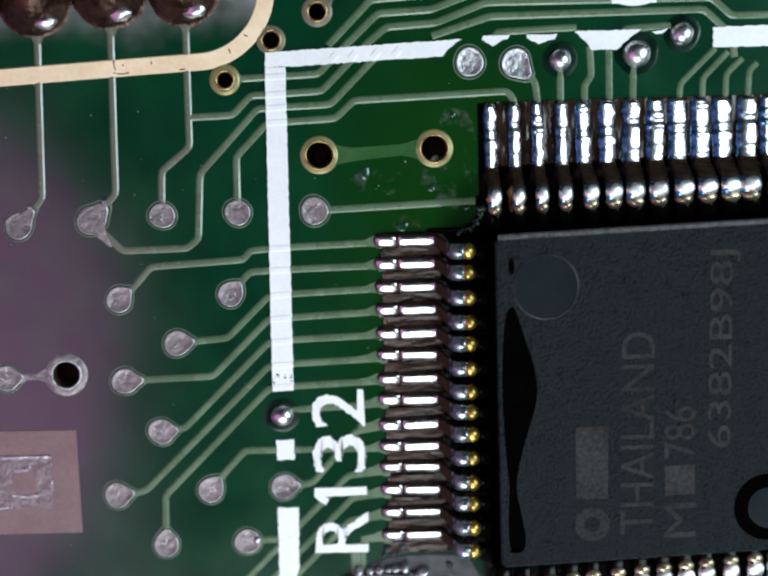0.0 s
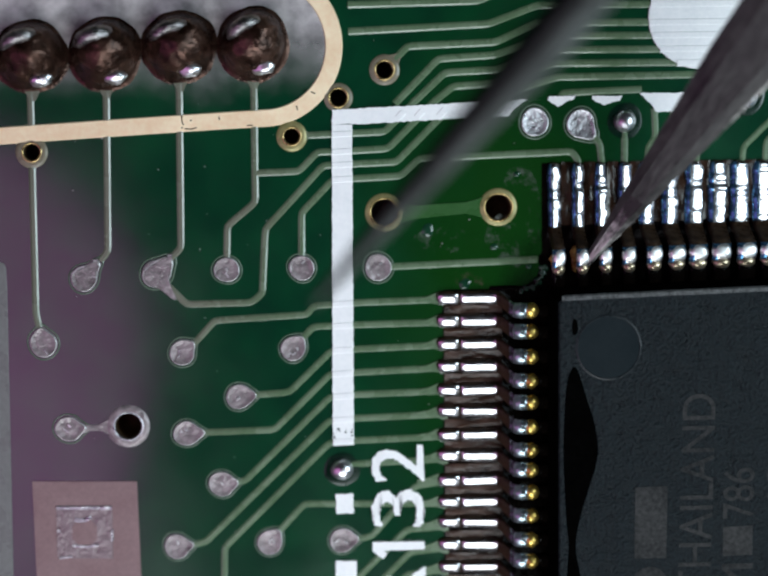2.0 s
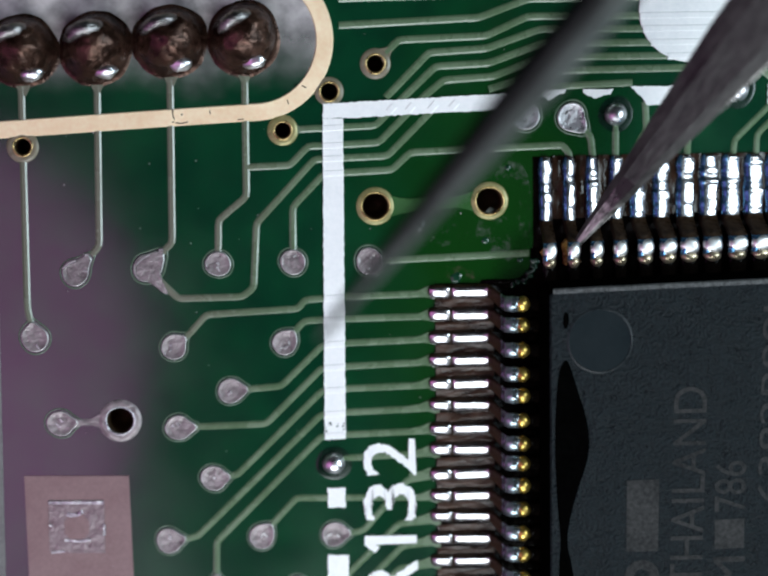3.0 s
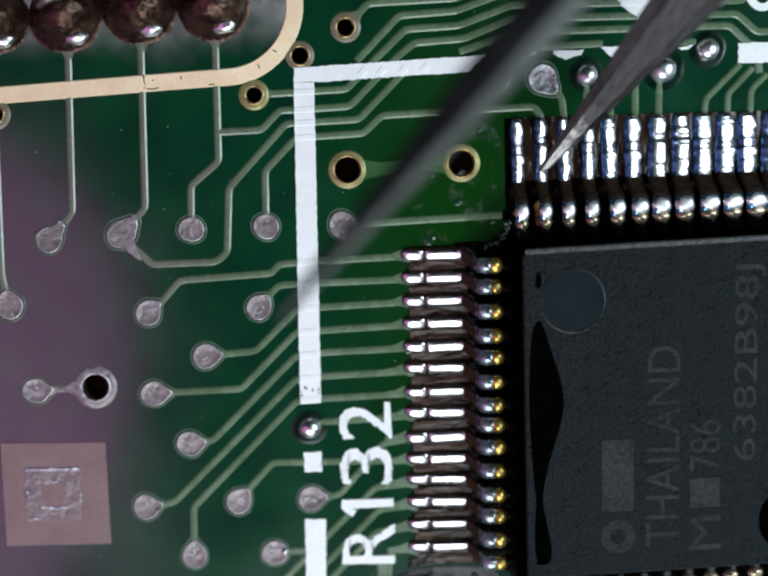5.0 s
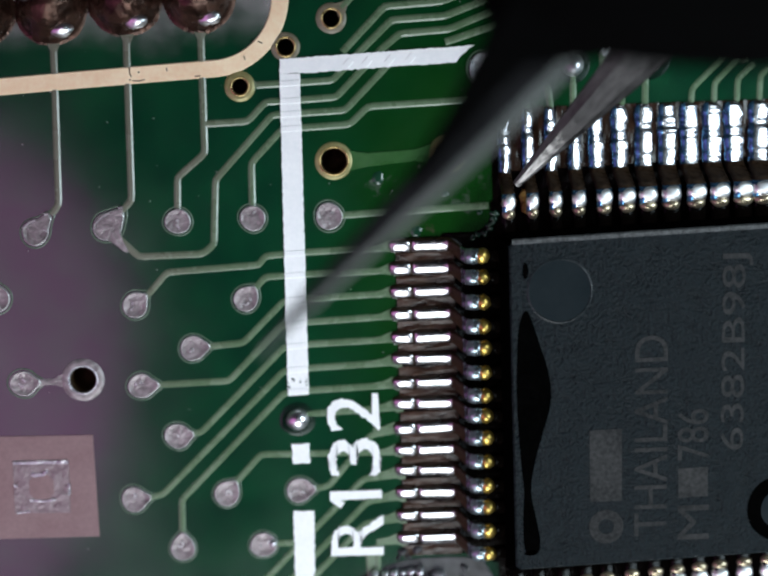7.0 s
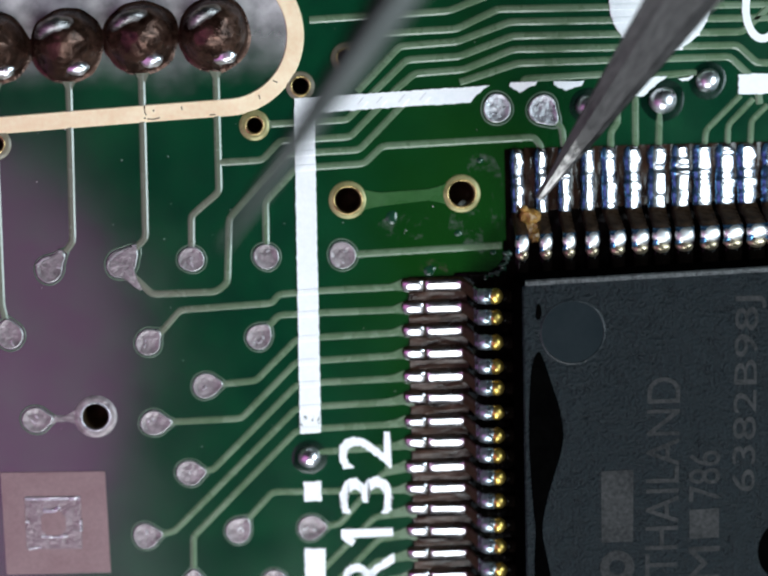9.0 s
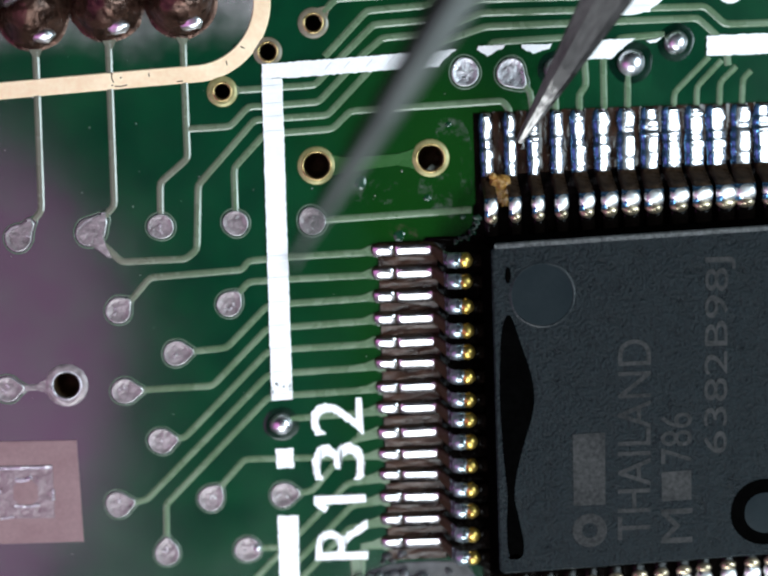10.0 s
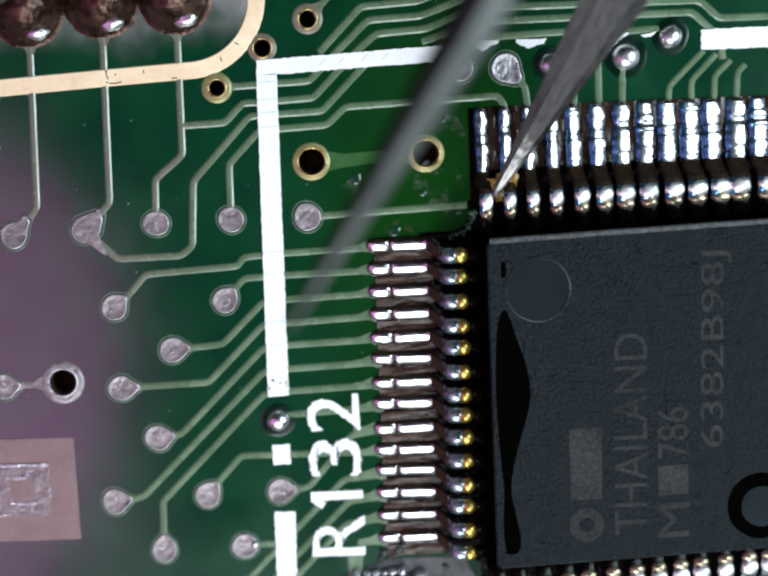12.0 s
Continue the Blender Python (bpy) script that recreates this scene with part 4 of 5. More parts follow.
part("stain", slab(rounded([(3.62, -10.45), (4.0, -10.35), (4.05, -10.58), (3.6, -10.6)]), 2.105, 2.122, inset=0.01), STAIN_SHADE, body)


# Scuffed top edge, its highlight painted in with a paler grey.
EDGE_Z = 2.118
for pts in ([(3.42, 0.22), (8.0, 0.36), (14.1, 0.54)],):
    part("worn_edge", ribbon(pts, 0.13, EDGE_Z, 2.06, slope=0.05), SCUFF_GLINT, body, "scuffed grey edge with painted highlight")


def marking(words, x0, x1, y0, y1, material=PRINT):
    """Words that read upwards along y, set into their box on the chip."""
    bm = text_mesh(words, 1.4, 0.0, 0.012, 0.0)
    bmesh.ops.rotate(bm, cent=(0, 0, 0), matrix=Matrix.Rotation(radians(90), 3, "Z"), verts=bm.verts)
    xs, ys = [v.co.x for v in bm.verts], [v.co.y for v in bm.verts]
    for v in bm.verts:
        fy = (v.co.y - min(ys)) / (max(ys) - min(ys))
        v.co.x = x0 + (v.co.x - min(xs)) / (max(xs) - min(xs)) * (x1 - x0) + 0.02 * (fy * (y1 - y0))
        v.co.y = y0 + fy * (y1 - y0)
        v.co.z += 2.112
    part("marking", bm, material, body, "faded grey printed letters")


marking("THAILAND", 7.40, 8.52, -10.06, -3.11)
marking("786", 8.93, 10.0, -7.46, -5.70)
marking("M", 8.90, 9.98, -10.25, -9.05)
marking("6382B98J", 10.42, 11.46, -7.17, -0.40)
part("marking", slab([(8.95, -7.75), (9.98, -7.72), (9.98, -8.75), (8.95, -8.78)], 2.109, 2.117, inset=0.005), PRINT, body, "unreadable faded printing")
part("logo", slab([(5.92, -6.30), (7.04, -6.28), (7.0, -8.8), (5.9, -8.8)], 2.109, 2.124, inset=0.005), PRINT, body, "faded grey plain mark")
part("logo", lathe([(0.60, 2.109), (0.59, 2.124), (0.27, 2.124), (0.26, 2.109)], 6.44, -9.68, 32), PRINT, body)


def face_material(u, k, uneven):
    """0 bare solder, 1 brown flux and shade, 2 black flux and shade, 3 blue sheen, 4 blue-grey sheen."""
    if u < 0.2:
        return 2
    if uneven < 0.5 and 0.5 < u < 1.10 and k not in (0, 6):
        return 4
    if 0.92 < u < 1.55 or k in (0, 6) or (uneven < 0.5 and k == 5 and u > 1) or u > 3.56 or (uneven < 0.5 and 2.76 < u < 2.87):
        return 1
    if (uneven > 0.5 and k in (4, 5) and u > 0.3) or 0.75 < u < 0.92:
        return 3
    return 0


def lead_mesh(uneven=0.0, seed=0, lean=1, skew=0.0):
    """A gull-wing lead along +x from the body: shoulder, bend, foot and the solder that wets it."""
    bm = bmesh.new()
    line = [(-0.60, 1.05), (0.12, 1.06), (0.28, 1.10), (0.36, 1.15), (0.46, 1.205), (0.60, 1.225), (0.80, 1.222), (0.93, 1.17), (1.04, 1.00), (1.16, 0.74), (1.33, 0.40), (1.46, 0.24), (1.56, 0.20), (1.80, 0.19), (2.1, 0.185), (2.35, 0.19), (2.55, 0.188), (2.70, 0.18), (2.77, 0.16), (2.82, 0.10), (2.88, 0.145), (3.05, 0.155), (3.3, 0.155), (3.48, 0.145), (3.57, 0.10), (3.62, 0.0)]
    if uneven > 0.5:
        line = [(u, 0.142 if u == 2.82 else z) for u, z in line]
        more = []
        for (u, z), (u1, z1) in zip(line, line[1:]):
            more += [(u, z)] + ([(u + (u1 - u) * q / 4, z + (z1 - z) * q / 4) for q in (1, 2, 3)] if u > 1.5 and u1 - u > 0.1 else [])
        line = more + [line[-1]]
    rings = []
    for i, (u, z) in enumerate(line):
        foot = min(1.0, max(0.0, (u - 1.3) / 0.3))
        w = 0.29 if uneven > 0.5 else 0.262 - 0.017 * foot
        if u > 3.5:
            w *= 0.8
        crown = 0.125 + 0.03 * foot
        if uneven and 1.5 < u < 3.5:
            z += uneven * 0.007 * noise.noise(Vector((u * 15, seed * 2.9, 3)))
            z += uneven * 0.036 * noise.noise(Vector((u * 6.2, seed * 7.3, 0)))
            w += uneven * 0.05 * noise.noise(Vector((u * 2.4, seed * 3.1, 5)))
            crown *= 1 + uneven * 0.5 * noise.noise(Vector((u * 2.9, seed * 5.7, 9)))
        d = 0.15 if u < 1.5 else z + 0.02
        rise = min(1.0, max(0.0, (1.55 - u) / 0.55))
        aside = skew * rise * rise * (3 - 2 * rise)
        ring = []
        face = (-0.82, -0.72) if uneven > 0.5 else (-0.62, -0.56)
        for s, dz in ((-1.0, -max(d, crown + 0.01)), (-1.0, -crown), (face[0], face[1] * crown), (-0.25, -0.33 * crown), (0.46 if uneven > 0.5 else 0.36, 0.0), (0.74 if uneven > 0.5 else 0.66, -0.14 * crown), (1.0, -crown), (1.0, -max(d, crown + 0.01))):
            ring.append(bm.verts.new((u, s * w * lean + aside, z + dz + 0.045)))
        rings.append(ring)
    for (u, z), a, b in zip(line, rings, rings[1:]):
        for k in range(7):
            f = bm.faces.new((a[k], b[k], b[k + 1], a[k + 1]))
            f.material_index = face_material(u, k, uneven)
        bm.faces.new((a[7], b[7], b[0], a[0]))
    bm.faces.new(rings[0])
    bm.faces.new(list(reversed(rings[-1])))
    me = smooth(mesh_of("lead", bm, PIN))
    for more in (RISER, FLUX_SHADE, BLUE_SHEEN, SLOPE):
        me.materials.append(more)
    return me


wobble = random.Random(11)
SKEW = 0.34
LEADS = [[lead_mesh(0.35, k, -1) for k in range(5)], [lead_mesh(1.0, k) for k in range(5)], [lead_mesh(0.35, k, -1, SKEW) for k in range(5)]]


def shoulder_mesh(name, middle, size, material, seed, square=1.0):
    """The rounded lump of solder and flux on a lead's shoulder."""
    bm = bmesh.new()
    bmesh.ops.create_icosphere(bm, subdivisions=3, radius=1.0)
    for v in bm.verts:
        p = v.co.copy()
        k = 1 + 0.10 * noise.noise(p * 1.6 + Vector((seed * 4.1, 0, 0))) + 0.05 * noise.noise(p * 4 + Vector((0, seed * 2.7, 0)))
        v.co = Vector((middle[0] + size[0] * p.x * k, size[1] * math.copysign(abs(p.y) ** square, p.y) * k, middle[1] + size[2] * p.z * k))
    return smooth(mesh_of(name, bm, material))


GILDED = [shoulder_mesh("flux_collar", (0.46, 1.10), (0.27, 0.275, 0.215), AMBER, k) for k in range(4)]
SILVERED = [shoulder_mesh("solder_lump", (0.76, 1.08), (0.32, 0.275, 0.205), SLOPE, k + 9) for k in range(4)]
BRIGHT = [shoulder_mesh("solder_lump", (0.66, 1.13), (0.28, 0.30, 0.17), LUMP, k + 20, 0.65) for k in range(4)]
TANNED = [shoulder_mesh("flux_collar", (0.30, 1.08), (0.20, 0.265, 0.15), TAN, k + 30) for k in range(4)]
BREADTH = (0.78, 0.74, 0.76, 0.82, 0.94, 1.02, 1.08, 1.12, 1.16, 1.18, 1.20, 1.20, 1.20, 1.20)
for side, (turn, bx, by) in enumerate(((180, 2.94, 0.0), (90, 3.46, 0.78), (0, 14.44, 0.0), (-90, 3.46, -11.68))):
    for k in range(14):
        ob = new("lead", LEADS[(2, 1, 0, 0)[side]][(k * 3 + side) % 5])
        ob.parent = chip
        x, y = (bx, 0.06 - 0.8 * k) if side in (0, 2) else (bx + 0.8 * k, by + (0.055 * k if side == 3 else 0))
        if side == 1:
            y += askew(x)
        ob.matrix_basis = pose(x * MM, y * MM, 0, wobble.uniform(-4, 4), 0, turn + wobble.uniform(-1.0, 1.0))
        if side == 1:
            ob.scale.x = (4.70 - y) / 3.62
            ob.scale.y = BREADTH[k]
        for lump in ((GILDED if side in (0, 2) else TANNED), (SILVERED if side in (0, 2) else BRIGHT)):
            film = new(lump[0].name.split(".")[0], lump[(k * 7 + side) % 4])
            film.parent = ob
            if side == 0:
                film.location.y = SKEW * MM


# ---- chip resistor beside the printed number ----
res = new("chip_resistor")
tagged(res, "small pale pink chip resistor soldered below the printed number", "resistor")
res.location = (-0.70 * MM, -12.40 * MM, 0)
part("body", slab([(-0.92, -0.62), (0.92, -0.70), (0.94, 0.58), (-0.92, 0.66)], 0.02, 0.55, inset=0.05), CERAMIC, res)
for i, (x, y, r, h) in enumerate(((-0.82, 0.78, 0.20, 0.45), (-0.42, 0.80, 0.15, 0.40), (-0.10, 0.83, 0.17, 0.42), (0.20, 0.84, 0.13, 0.36), (0.47, 0.86, 0.17, 0.40), (0.80, 0.86, 0.19, 0.44), (1.12, 0.45, 0.26, 0.5), (1.45, 0.68, 0.22, 0.46), (-1.2, 0.4, 0.26, 0.5), (-1.25, -0.3, 0.3, 0.5), (1.2, -0.3, 0.3, 0.5))):
    part("terminal", lathe([(r, 0.0), (r * 0.96, h * 0.4), (r * 0.75, h * 0.75), (r * 0.4, h * 0.95), (0, h)], x, y, 14, wobble=0.10, seed=i), TIN, res, "lump of solder", soft=True)
track([(-1.64, -10.6), (-1.60, -11.7)], 0.28, COVERED)
for i, (x, y, r) in enumerate(((-0.49, -10.84, 0.16), (0.03, -10.78, 0.18), (-0.30, -11.02, 0.12), (-0.62, -11.05, 0.10), (1.68, -11.5, 0.14))):
    part("flux_drop", lathe([(r, 0.0), (r * 0.85, 0.06), (r * 0.5, 0.13), (0, 0.15)], x, y, 14, wobble=0.2, seed=i + 90), SMEAR, board, "lump of dried flux", soft=True)


# ---- flux crumbs dug out from between two leads ----
def crumb(name, x, y, z, r, seed):
    rng = random.Random(seed)
    bm = bmesh.new()
    bmesh.ops.create_icosphere(bm, subdivisions=2, radius=r)
    for v in bm.verts:
        v.co *= 1 + 0.5 * noise.noise(v.co * (2.2 / r) + Vector((seed, 0, 0)))
        v.co.z *= 0.7
    for k in range(9):
        grain = bmesh.ops.create_icosphere(bm, subdivisions=1, radius=r * rng.uniform(0.22, 0.5))["verts"]
        turn, far = rng.uniform(0, 6.28), r * rng.uniform(0.5, 1.1)
        for v in grain:
            v.co = v.co * (1 + 0.4 * noise.noise(v.co * (3 / r) + Vector((k, seed, 0)))) + Vector((far * math.cos(turn) * 0.8, far * math.sin(turn), r * 0.2))
    ob = new(name, mesh_of(name, bm, CRUST))
    ob.matrix_basis = pose(x * MM, y * MM, z * MM)
    return tagged(ob, "amber crumb of old flux between two leads", "flux crumb", "flux crumbs")


crumbs = [crumb("flux_crumb", 3.86, 2.0, 0.25, 0.33, 1), crumb("flux_crumb", 3.80, 2.5, 0.2, 0.31, 2), crumb("flux_crumb", 3.9, 1.6, 0.2, 0.24, 3)]


# ---- tweezers ----
tweezers = new("tweezers")
tagged(tweezers, "dark steel tweezers with worn pointed tips held over the chip", "tweezers")


def arm_meshes(base, grow, widest, thick, ridge):
    """An arm along +y from its point: a worn tip and a darker blade with a ridge along it."""
    def section(bm, y):
        w = min(widest, base + grow * y) / 2
        t = min(thick, 0.10 + 0.05 * y) if ridge < -0.4 else min(thick, 0.12 + 0.10 * y)
        wob = 0.012 * math.sin(9 * y)
        return [bm.verts.new(p) for p in ((-w, y, -t * 0.35), (-w + wob, y, t * 0.1), (w * ridge, y, t * 0.55), (w * 0.55, y, t * 0.6), (w, y, t * 0.15), (w * 0.95, y, -t * 0.35))]
    def build(ys, cap):
        bm = bmesh.new()
        rings = [section(bm, y) for y in ys]
        for a, b in zip(rings, rings[1:]):
            for k in range(6):
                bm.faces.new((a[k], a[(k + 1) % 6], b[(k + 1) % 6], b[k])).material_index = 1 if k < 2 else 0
        bm.faces.new(rings[0])
        bm.faces.new(list(reversed(rings[-1])))
        return bm
    return build([0, 0.3, 0.6, 1.0, 1.5, 2.0, 2.6, 3.2], 1), build([3.2, 3.8, 4.5, 5.5, 7, 9, 12, 16, 22, 30, 40, 52], 0)


def arm(base, grow, widest, thick, ridge, blade_mat, tip_mat, label):
    tip, blade = arm_meshes(base, grow, widest, thick, ridge)
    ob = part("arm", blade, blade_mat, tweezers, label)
    # Second slot: painted shade on the far arm, plain steel on the near one.
    ob.data.materials.append(SHADED_FLANK if blade_mat is PALE else STEEL)
    part("tip", tip, tip_mat, ob, "worn pointed tip").data.materials.append(SHADED_FLANK if tip_mat is PALE else STEEL)
    if tip_mat is WORN:
        edge = bmesh.new()
        rings = []
        for y in (1.4, 2.4, 3.2, 4.0, 5.0, 6.2, 7.5, 9.0, 10.5):
            w, t = min(widest, base + grow * y) / 2, min(thick, 0.10 + 0.05 * y)
            d = 0.05 + 0.02 * math.sin(7 * y)
            rings.append([edge.verts.new(p) for p in ((w - d, y, t * 0.15 + d * 0.5), (w + 0.012, y, t * 0.15), (w, y, -t * 0.1))])
        for a, b in zip(rings, rings[1:]):
            for k in range(2):
                edge.faces.new((a[k], a[k + 1], b[k + 1], b[k]))
        part("worn_edge", edge, WORN, ob, "scratched silver edge")
    return ob


arm_far = arm(0.20, 0.125, 1.35, 0.9, -0.02, PALE, PALE, "dark grey steel arm")
arm_near = arm(0.26, 0.215, 2.6, 0.28, -0.45, STEEL, WORN, "dark grey steel arm with scratched silver edge")

# ---- black shape added as a stand-in for the dark area over the board ----
handle = new("tool_handle")
tagged(handle, "black stand-in shape for the dark area over the board", "tool handle")
bm = bmesh.new()
rings = []
for y, w, h in ((0.0, 5.6, 1.0), (0.5, 6.3, 1.8), (1.5, 6.8, 2.6), (5, 7.0, 3.0), (14, 7.2, 3.2), (40, 7.2, 3.2)):
    ring = []
    for k in range(20):
        a = 2 * math.pi * k / 20
        c, s = math.cos(a), math.sin(a)
        ring.append(bm.verts.new((w * math.copysign(abs(c) ** 0.7, c), y + 0.25 * math.sin(3 * a), h * s)))
    rings.append(ring)
for a, b in zip(rings, rings[1:]):
    for k in range(20):
        bm.faces.new((a[k], a[(k + 1) % 20], b[(k + 1) % 20], b[k]))
bm.faces.new(rings[0])
bm.faces.new(list(reversed(rings[-1])))
part("sleeve", bm, STAND_IN_BLACK, handle, soft=True)
# Added wedge that carries the shade along the far arm's side.
shank = bmesh.new()
rings = []
for x0, y0, x1, y1, z in ((-8.52, -3.35, -8.36, -3.37, 0.0), (-8.40, -3.10, -7.85, -3.18, 0.2), (-7.33, -1.29, -6.35, -1.30, 0.4), (-6.75, 0.10, -5.50, -0.36, 0.6), (-6.09, 1.64, -4.0, 0.6, 0.8)):
    rings.append([shank.verts.new(p) for p in ((x0, y0, z - 0.1), (x1, y1, z - 0.1), (x1 * 0.9 + x0 * 0.1, y1, z + 0.6), (x0 * 0.9 + x1 * 0.1, y0, z + 0.6))])
for a, b in zip(rings, rings[1:]):
    for k in range(4):
        shank.faces.new((a[k], a[(k + 1) % 4], b[(k + 1) % 4], b[k]))
shank.faces.new(rings[0])
shank.faces.new(list(reversed(rings[-1])))
part("shank", shank, STAND_IN_BLACK, handle, "black wedge standing in for the far arm's shade")
for y in (6, 9, 12, 15):
    rib = bmesh.new()
    rings = []
    for dy, f in ((-0.6, 1.0), (-0.3, 1.05), (0.3, 1.05), (0.6, 1.0)):
        rings.append([rib.verts.new((7.1 * f * math.copysign(abs(math.cos(a)) ** 0.7, math.cos(a)), y + dy, 3.1 * f * math.sin(a))) for a in (2 * math.pi * k / 20 for k in range(20))])
    for a, b in zip(rings, rings[1:]):
        for k in range(20):
            rib.faces.new((a[k], a[(k + 1) % 20], b[(k + 1) % 20], b[k]))
    part("grip_rib", rib, STAND_IN_BLACK, handle, soft=True)


# ---- what moves ----
def at(x, y, z, rise, roll, heading):
    """An arm's pose: its point in millimetres, its rise from level, its roll and its heading."""
    return pose(x * MM, y * MM, z * MM, 0, 0, heading) @ pose(0, 0, 0, rise, 0, 0) @ pose(0, 0, 0, 0, roll, 0)


def motions():
    walk(arm_far, [
        (0, at(26.00, 8.00, 9, 16, 0, -60.0)), (1.5, at(19.96, 5.07, 14, 6, 0, -59.9)), (1.7, at(13.5, 7.5, 14.5, 0, 0, -45)),
        (1.8, at(5.45, 5.31, 14.5, 0, 0, -38)), (1.9, at(1.39, 5.38, 14.5, 0, -3, -41)),
        (2, at(-4.93, 1.80, 14.5, 0, -16, -42.2)),
        (2.1, at(-4.19, 1.54, 14.5, 0, -16, -42.3)),
        (2.2, at(-4.47, 2.23, 14.5, 0, -16, -42.1)),
        (2.3, at(-4.00, 1.95, 14.5, 0, -16, -39.3)),
        (2.4, at(-3.89, 1.95, 14.5, 0, -16, -40.5)),
        (2.5, at(-4.23, 1.96, 14.5, 0, -16, -42.7)),
        (2.6, at(-4.69, 1.26, 14.5, 0, -16, -41.5)),
        (2.7, at(-4.91, 0.58, 14.5, 0, -16, -41.9)),
        (2.8, at(-4.18, 0.34, 14.5, 0, -16, -39.0)),
        (2.9, at(-4.08, 0.51, 14.5, 0, -16, -41.2)),
        (3, at(-4.53, 0.66, 14.5, 0, -16, -40.8)),
        (3.1, at(-4.50, 0.47, 14.5, 0, -16, -42.1)),
        (3.2, at(-4.70, 0.55, 14.5, 0, -16, -41.3)),
        (4.8, at(-4.49, -0.03, 14.5, 0, 20, -42.7)),
        (4.9, at(-4.44, 0.34, 14.5, 0, 20, -41.3)),
        (5, at(-4.67, -0.05, 14.5, 0, 20, -42.7)),
        (5.1, at(-4.24, -0.93, 14.5, 0, 30, -42.7)),
        (5.2, at(-4.59, -1.17, 14.5, 0, 30, -43.6)),
        (5.5, at(-4.84, -1.84, 14.5, 0, 30, -42.6)),
        (6, at(-4.96, -1.69, 14.5, 0, 30, -44.9)),
        (6.5, at(-4.89, -1.39, 14.5, 0, 30, -46.1)),
        (6.7, at(-4.86, -1.33, 14.5, 0, 30, -47.0)),
        (8.3, at(-4.25, -0.44, 14.5, 0, 22, -43.0)),
        (8.4, at(-3.54, 0.17, 14.5, 0, 22, -42.6)),
        (8.5, at(-3.81, -0.33, 14.5, 0, 22, -40.1)),
        (8.6, at(-3.82, 0.44, 14.5, 0, 22, -37.7)),
        (8.7, at(-3.84, 1.11, 14.5, 0, 22, -38.2)),
        (8.8, at(-3.41, 1.70, 14.5, 0, 0, -38.1)),
        (8.9, at(-4.88, 2.40, 14.5, 0, -32, -38.1)),
        (9, at(-6.07, 3.00, 14.5, 0, -32, -36.3)),
        (9.1, at(-6.52, 2.48, 14.5, 0, -32, -33.6)),
        (9.2, at(-6.29, 2.63, 14.5, 0, -32, -34.0)),
        (9.3, at(-4.75, 2.72, 14.5, 0, -32, -37.7)),
        (9.4, at(-4.36, 2.78, 14.5, 0, -32, -35.6)),
        (9.5, at(-4.62, 1.59, 14.5, 0, -32, -34.7)),
        (9.6, at(-4.66, 1.34, 14.5, 0, -32, -35.6)),
        (9.7, at(-4.58, 1.20, 14.5, 0, -32, -33.5)),
        (9.8, at(-4.44, 0.91, 14.5, 0, -32, -33.5)),
        (9.9, at(-3.54, 0.87, 14.5, 0, -32, -32.6)),
        (10, at(-3.32, 1.16, 14.5, 0, -32, -33.6)),
        (10.1, at(-3.23, 0.80, 14.5, 0, -32, -31.6)),
        (10.2, at(-5.71, 1.02, 14.5, 0, -32, -38.1)),
        (10.3, at(-4.47, 0.76, 14.5, 0, -32, -32.7)),
        (10.4, at(-4.27, 0.83, 14.5, 0, -32, -36.6)),
        (10.5, at(-4.08, 0.62, 14.5, 0, -32, -35.5)),
        (10.6, at(-3.74, -0.04, 14.5, 0, -32, -35.6)),
        (10.7, at(-3.62, 0.25, 14.5, 0, -32, -35.9)),
        (10.8, at(-3.55, 0.27, 14.5, 0, -32, -35.6)),
        (10.9, at(-3.14, 0.26, 14.5, 0, -32, -33.7)),
        (11, at(-3.22, -0.78, 14.5, 0, -32, -30.7)),
        (11.2, at(-3.86, -0.25, 14.5, 0, -32, -36.4)),
        (11.4, at(-3.26, -0.21, 14.5, 0, -32, -34.2)),
        (11.5, at(-3.53, -1.13, 14.5, 0, -32, -32.5)),
        (11.7, at(-3.67, -0.18, 14.5, 0, -32, -34.8)),
        (11.9, at(-3.50, -0.27, 14.5, 0, -32, -36.1)),
        (12, at(-3.24, -0.63, 14.5, 0, -32, -33.2)),
    ])
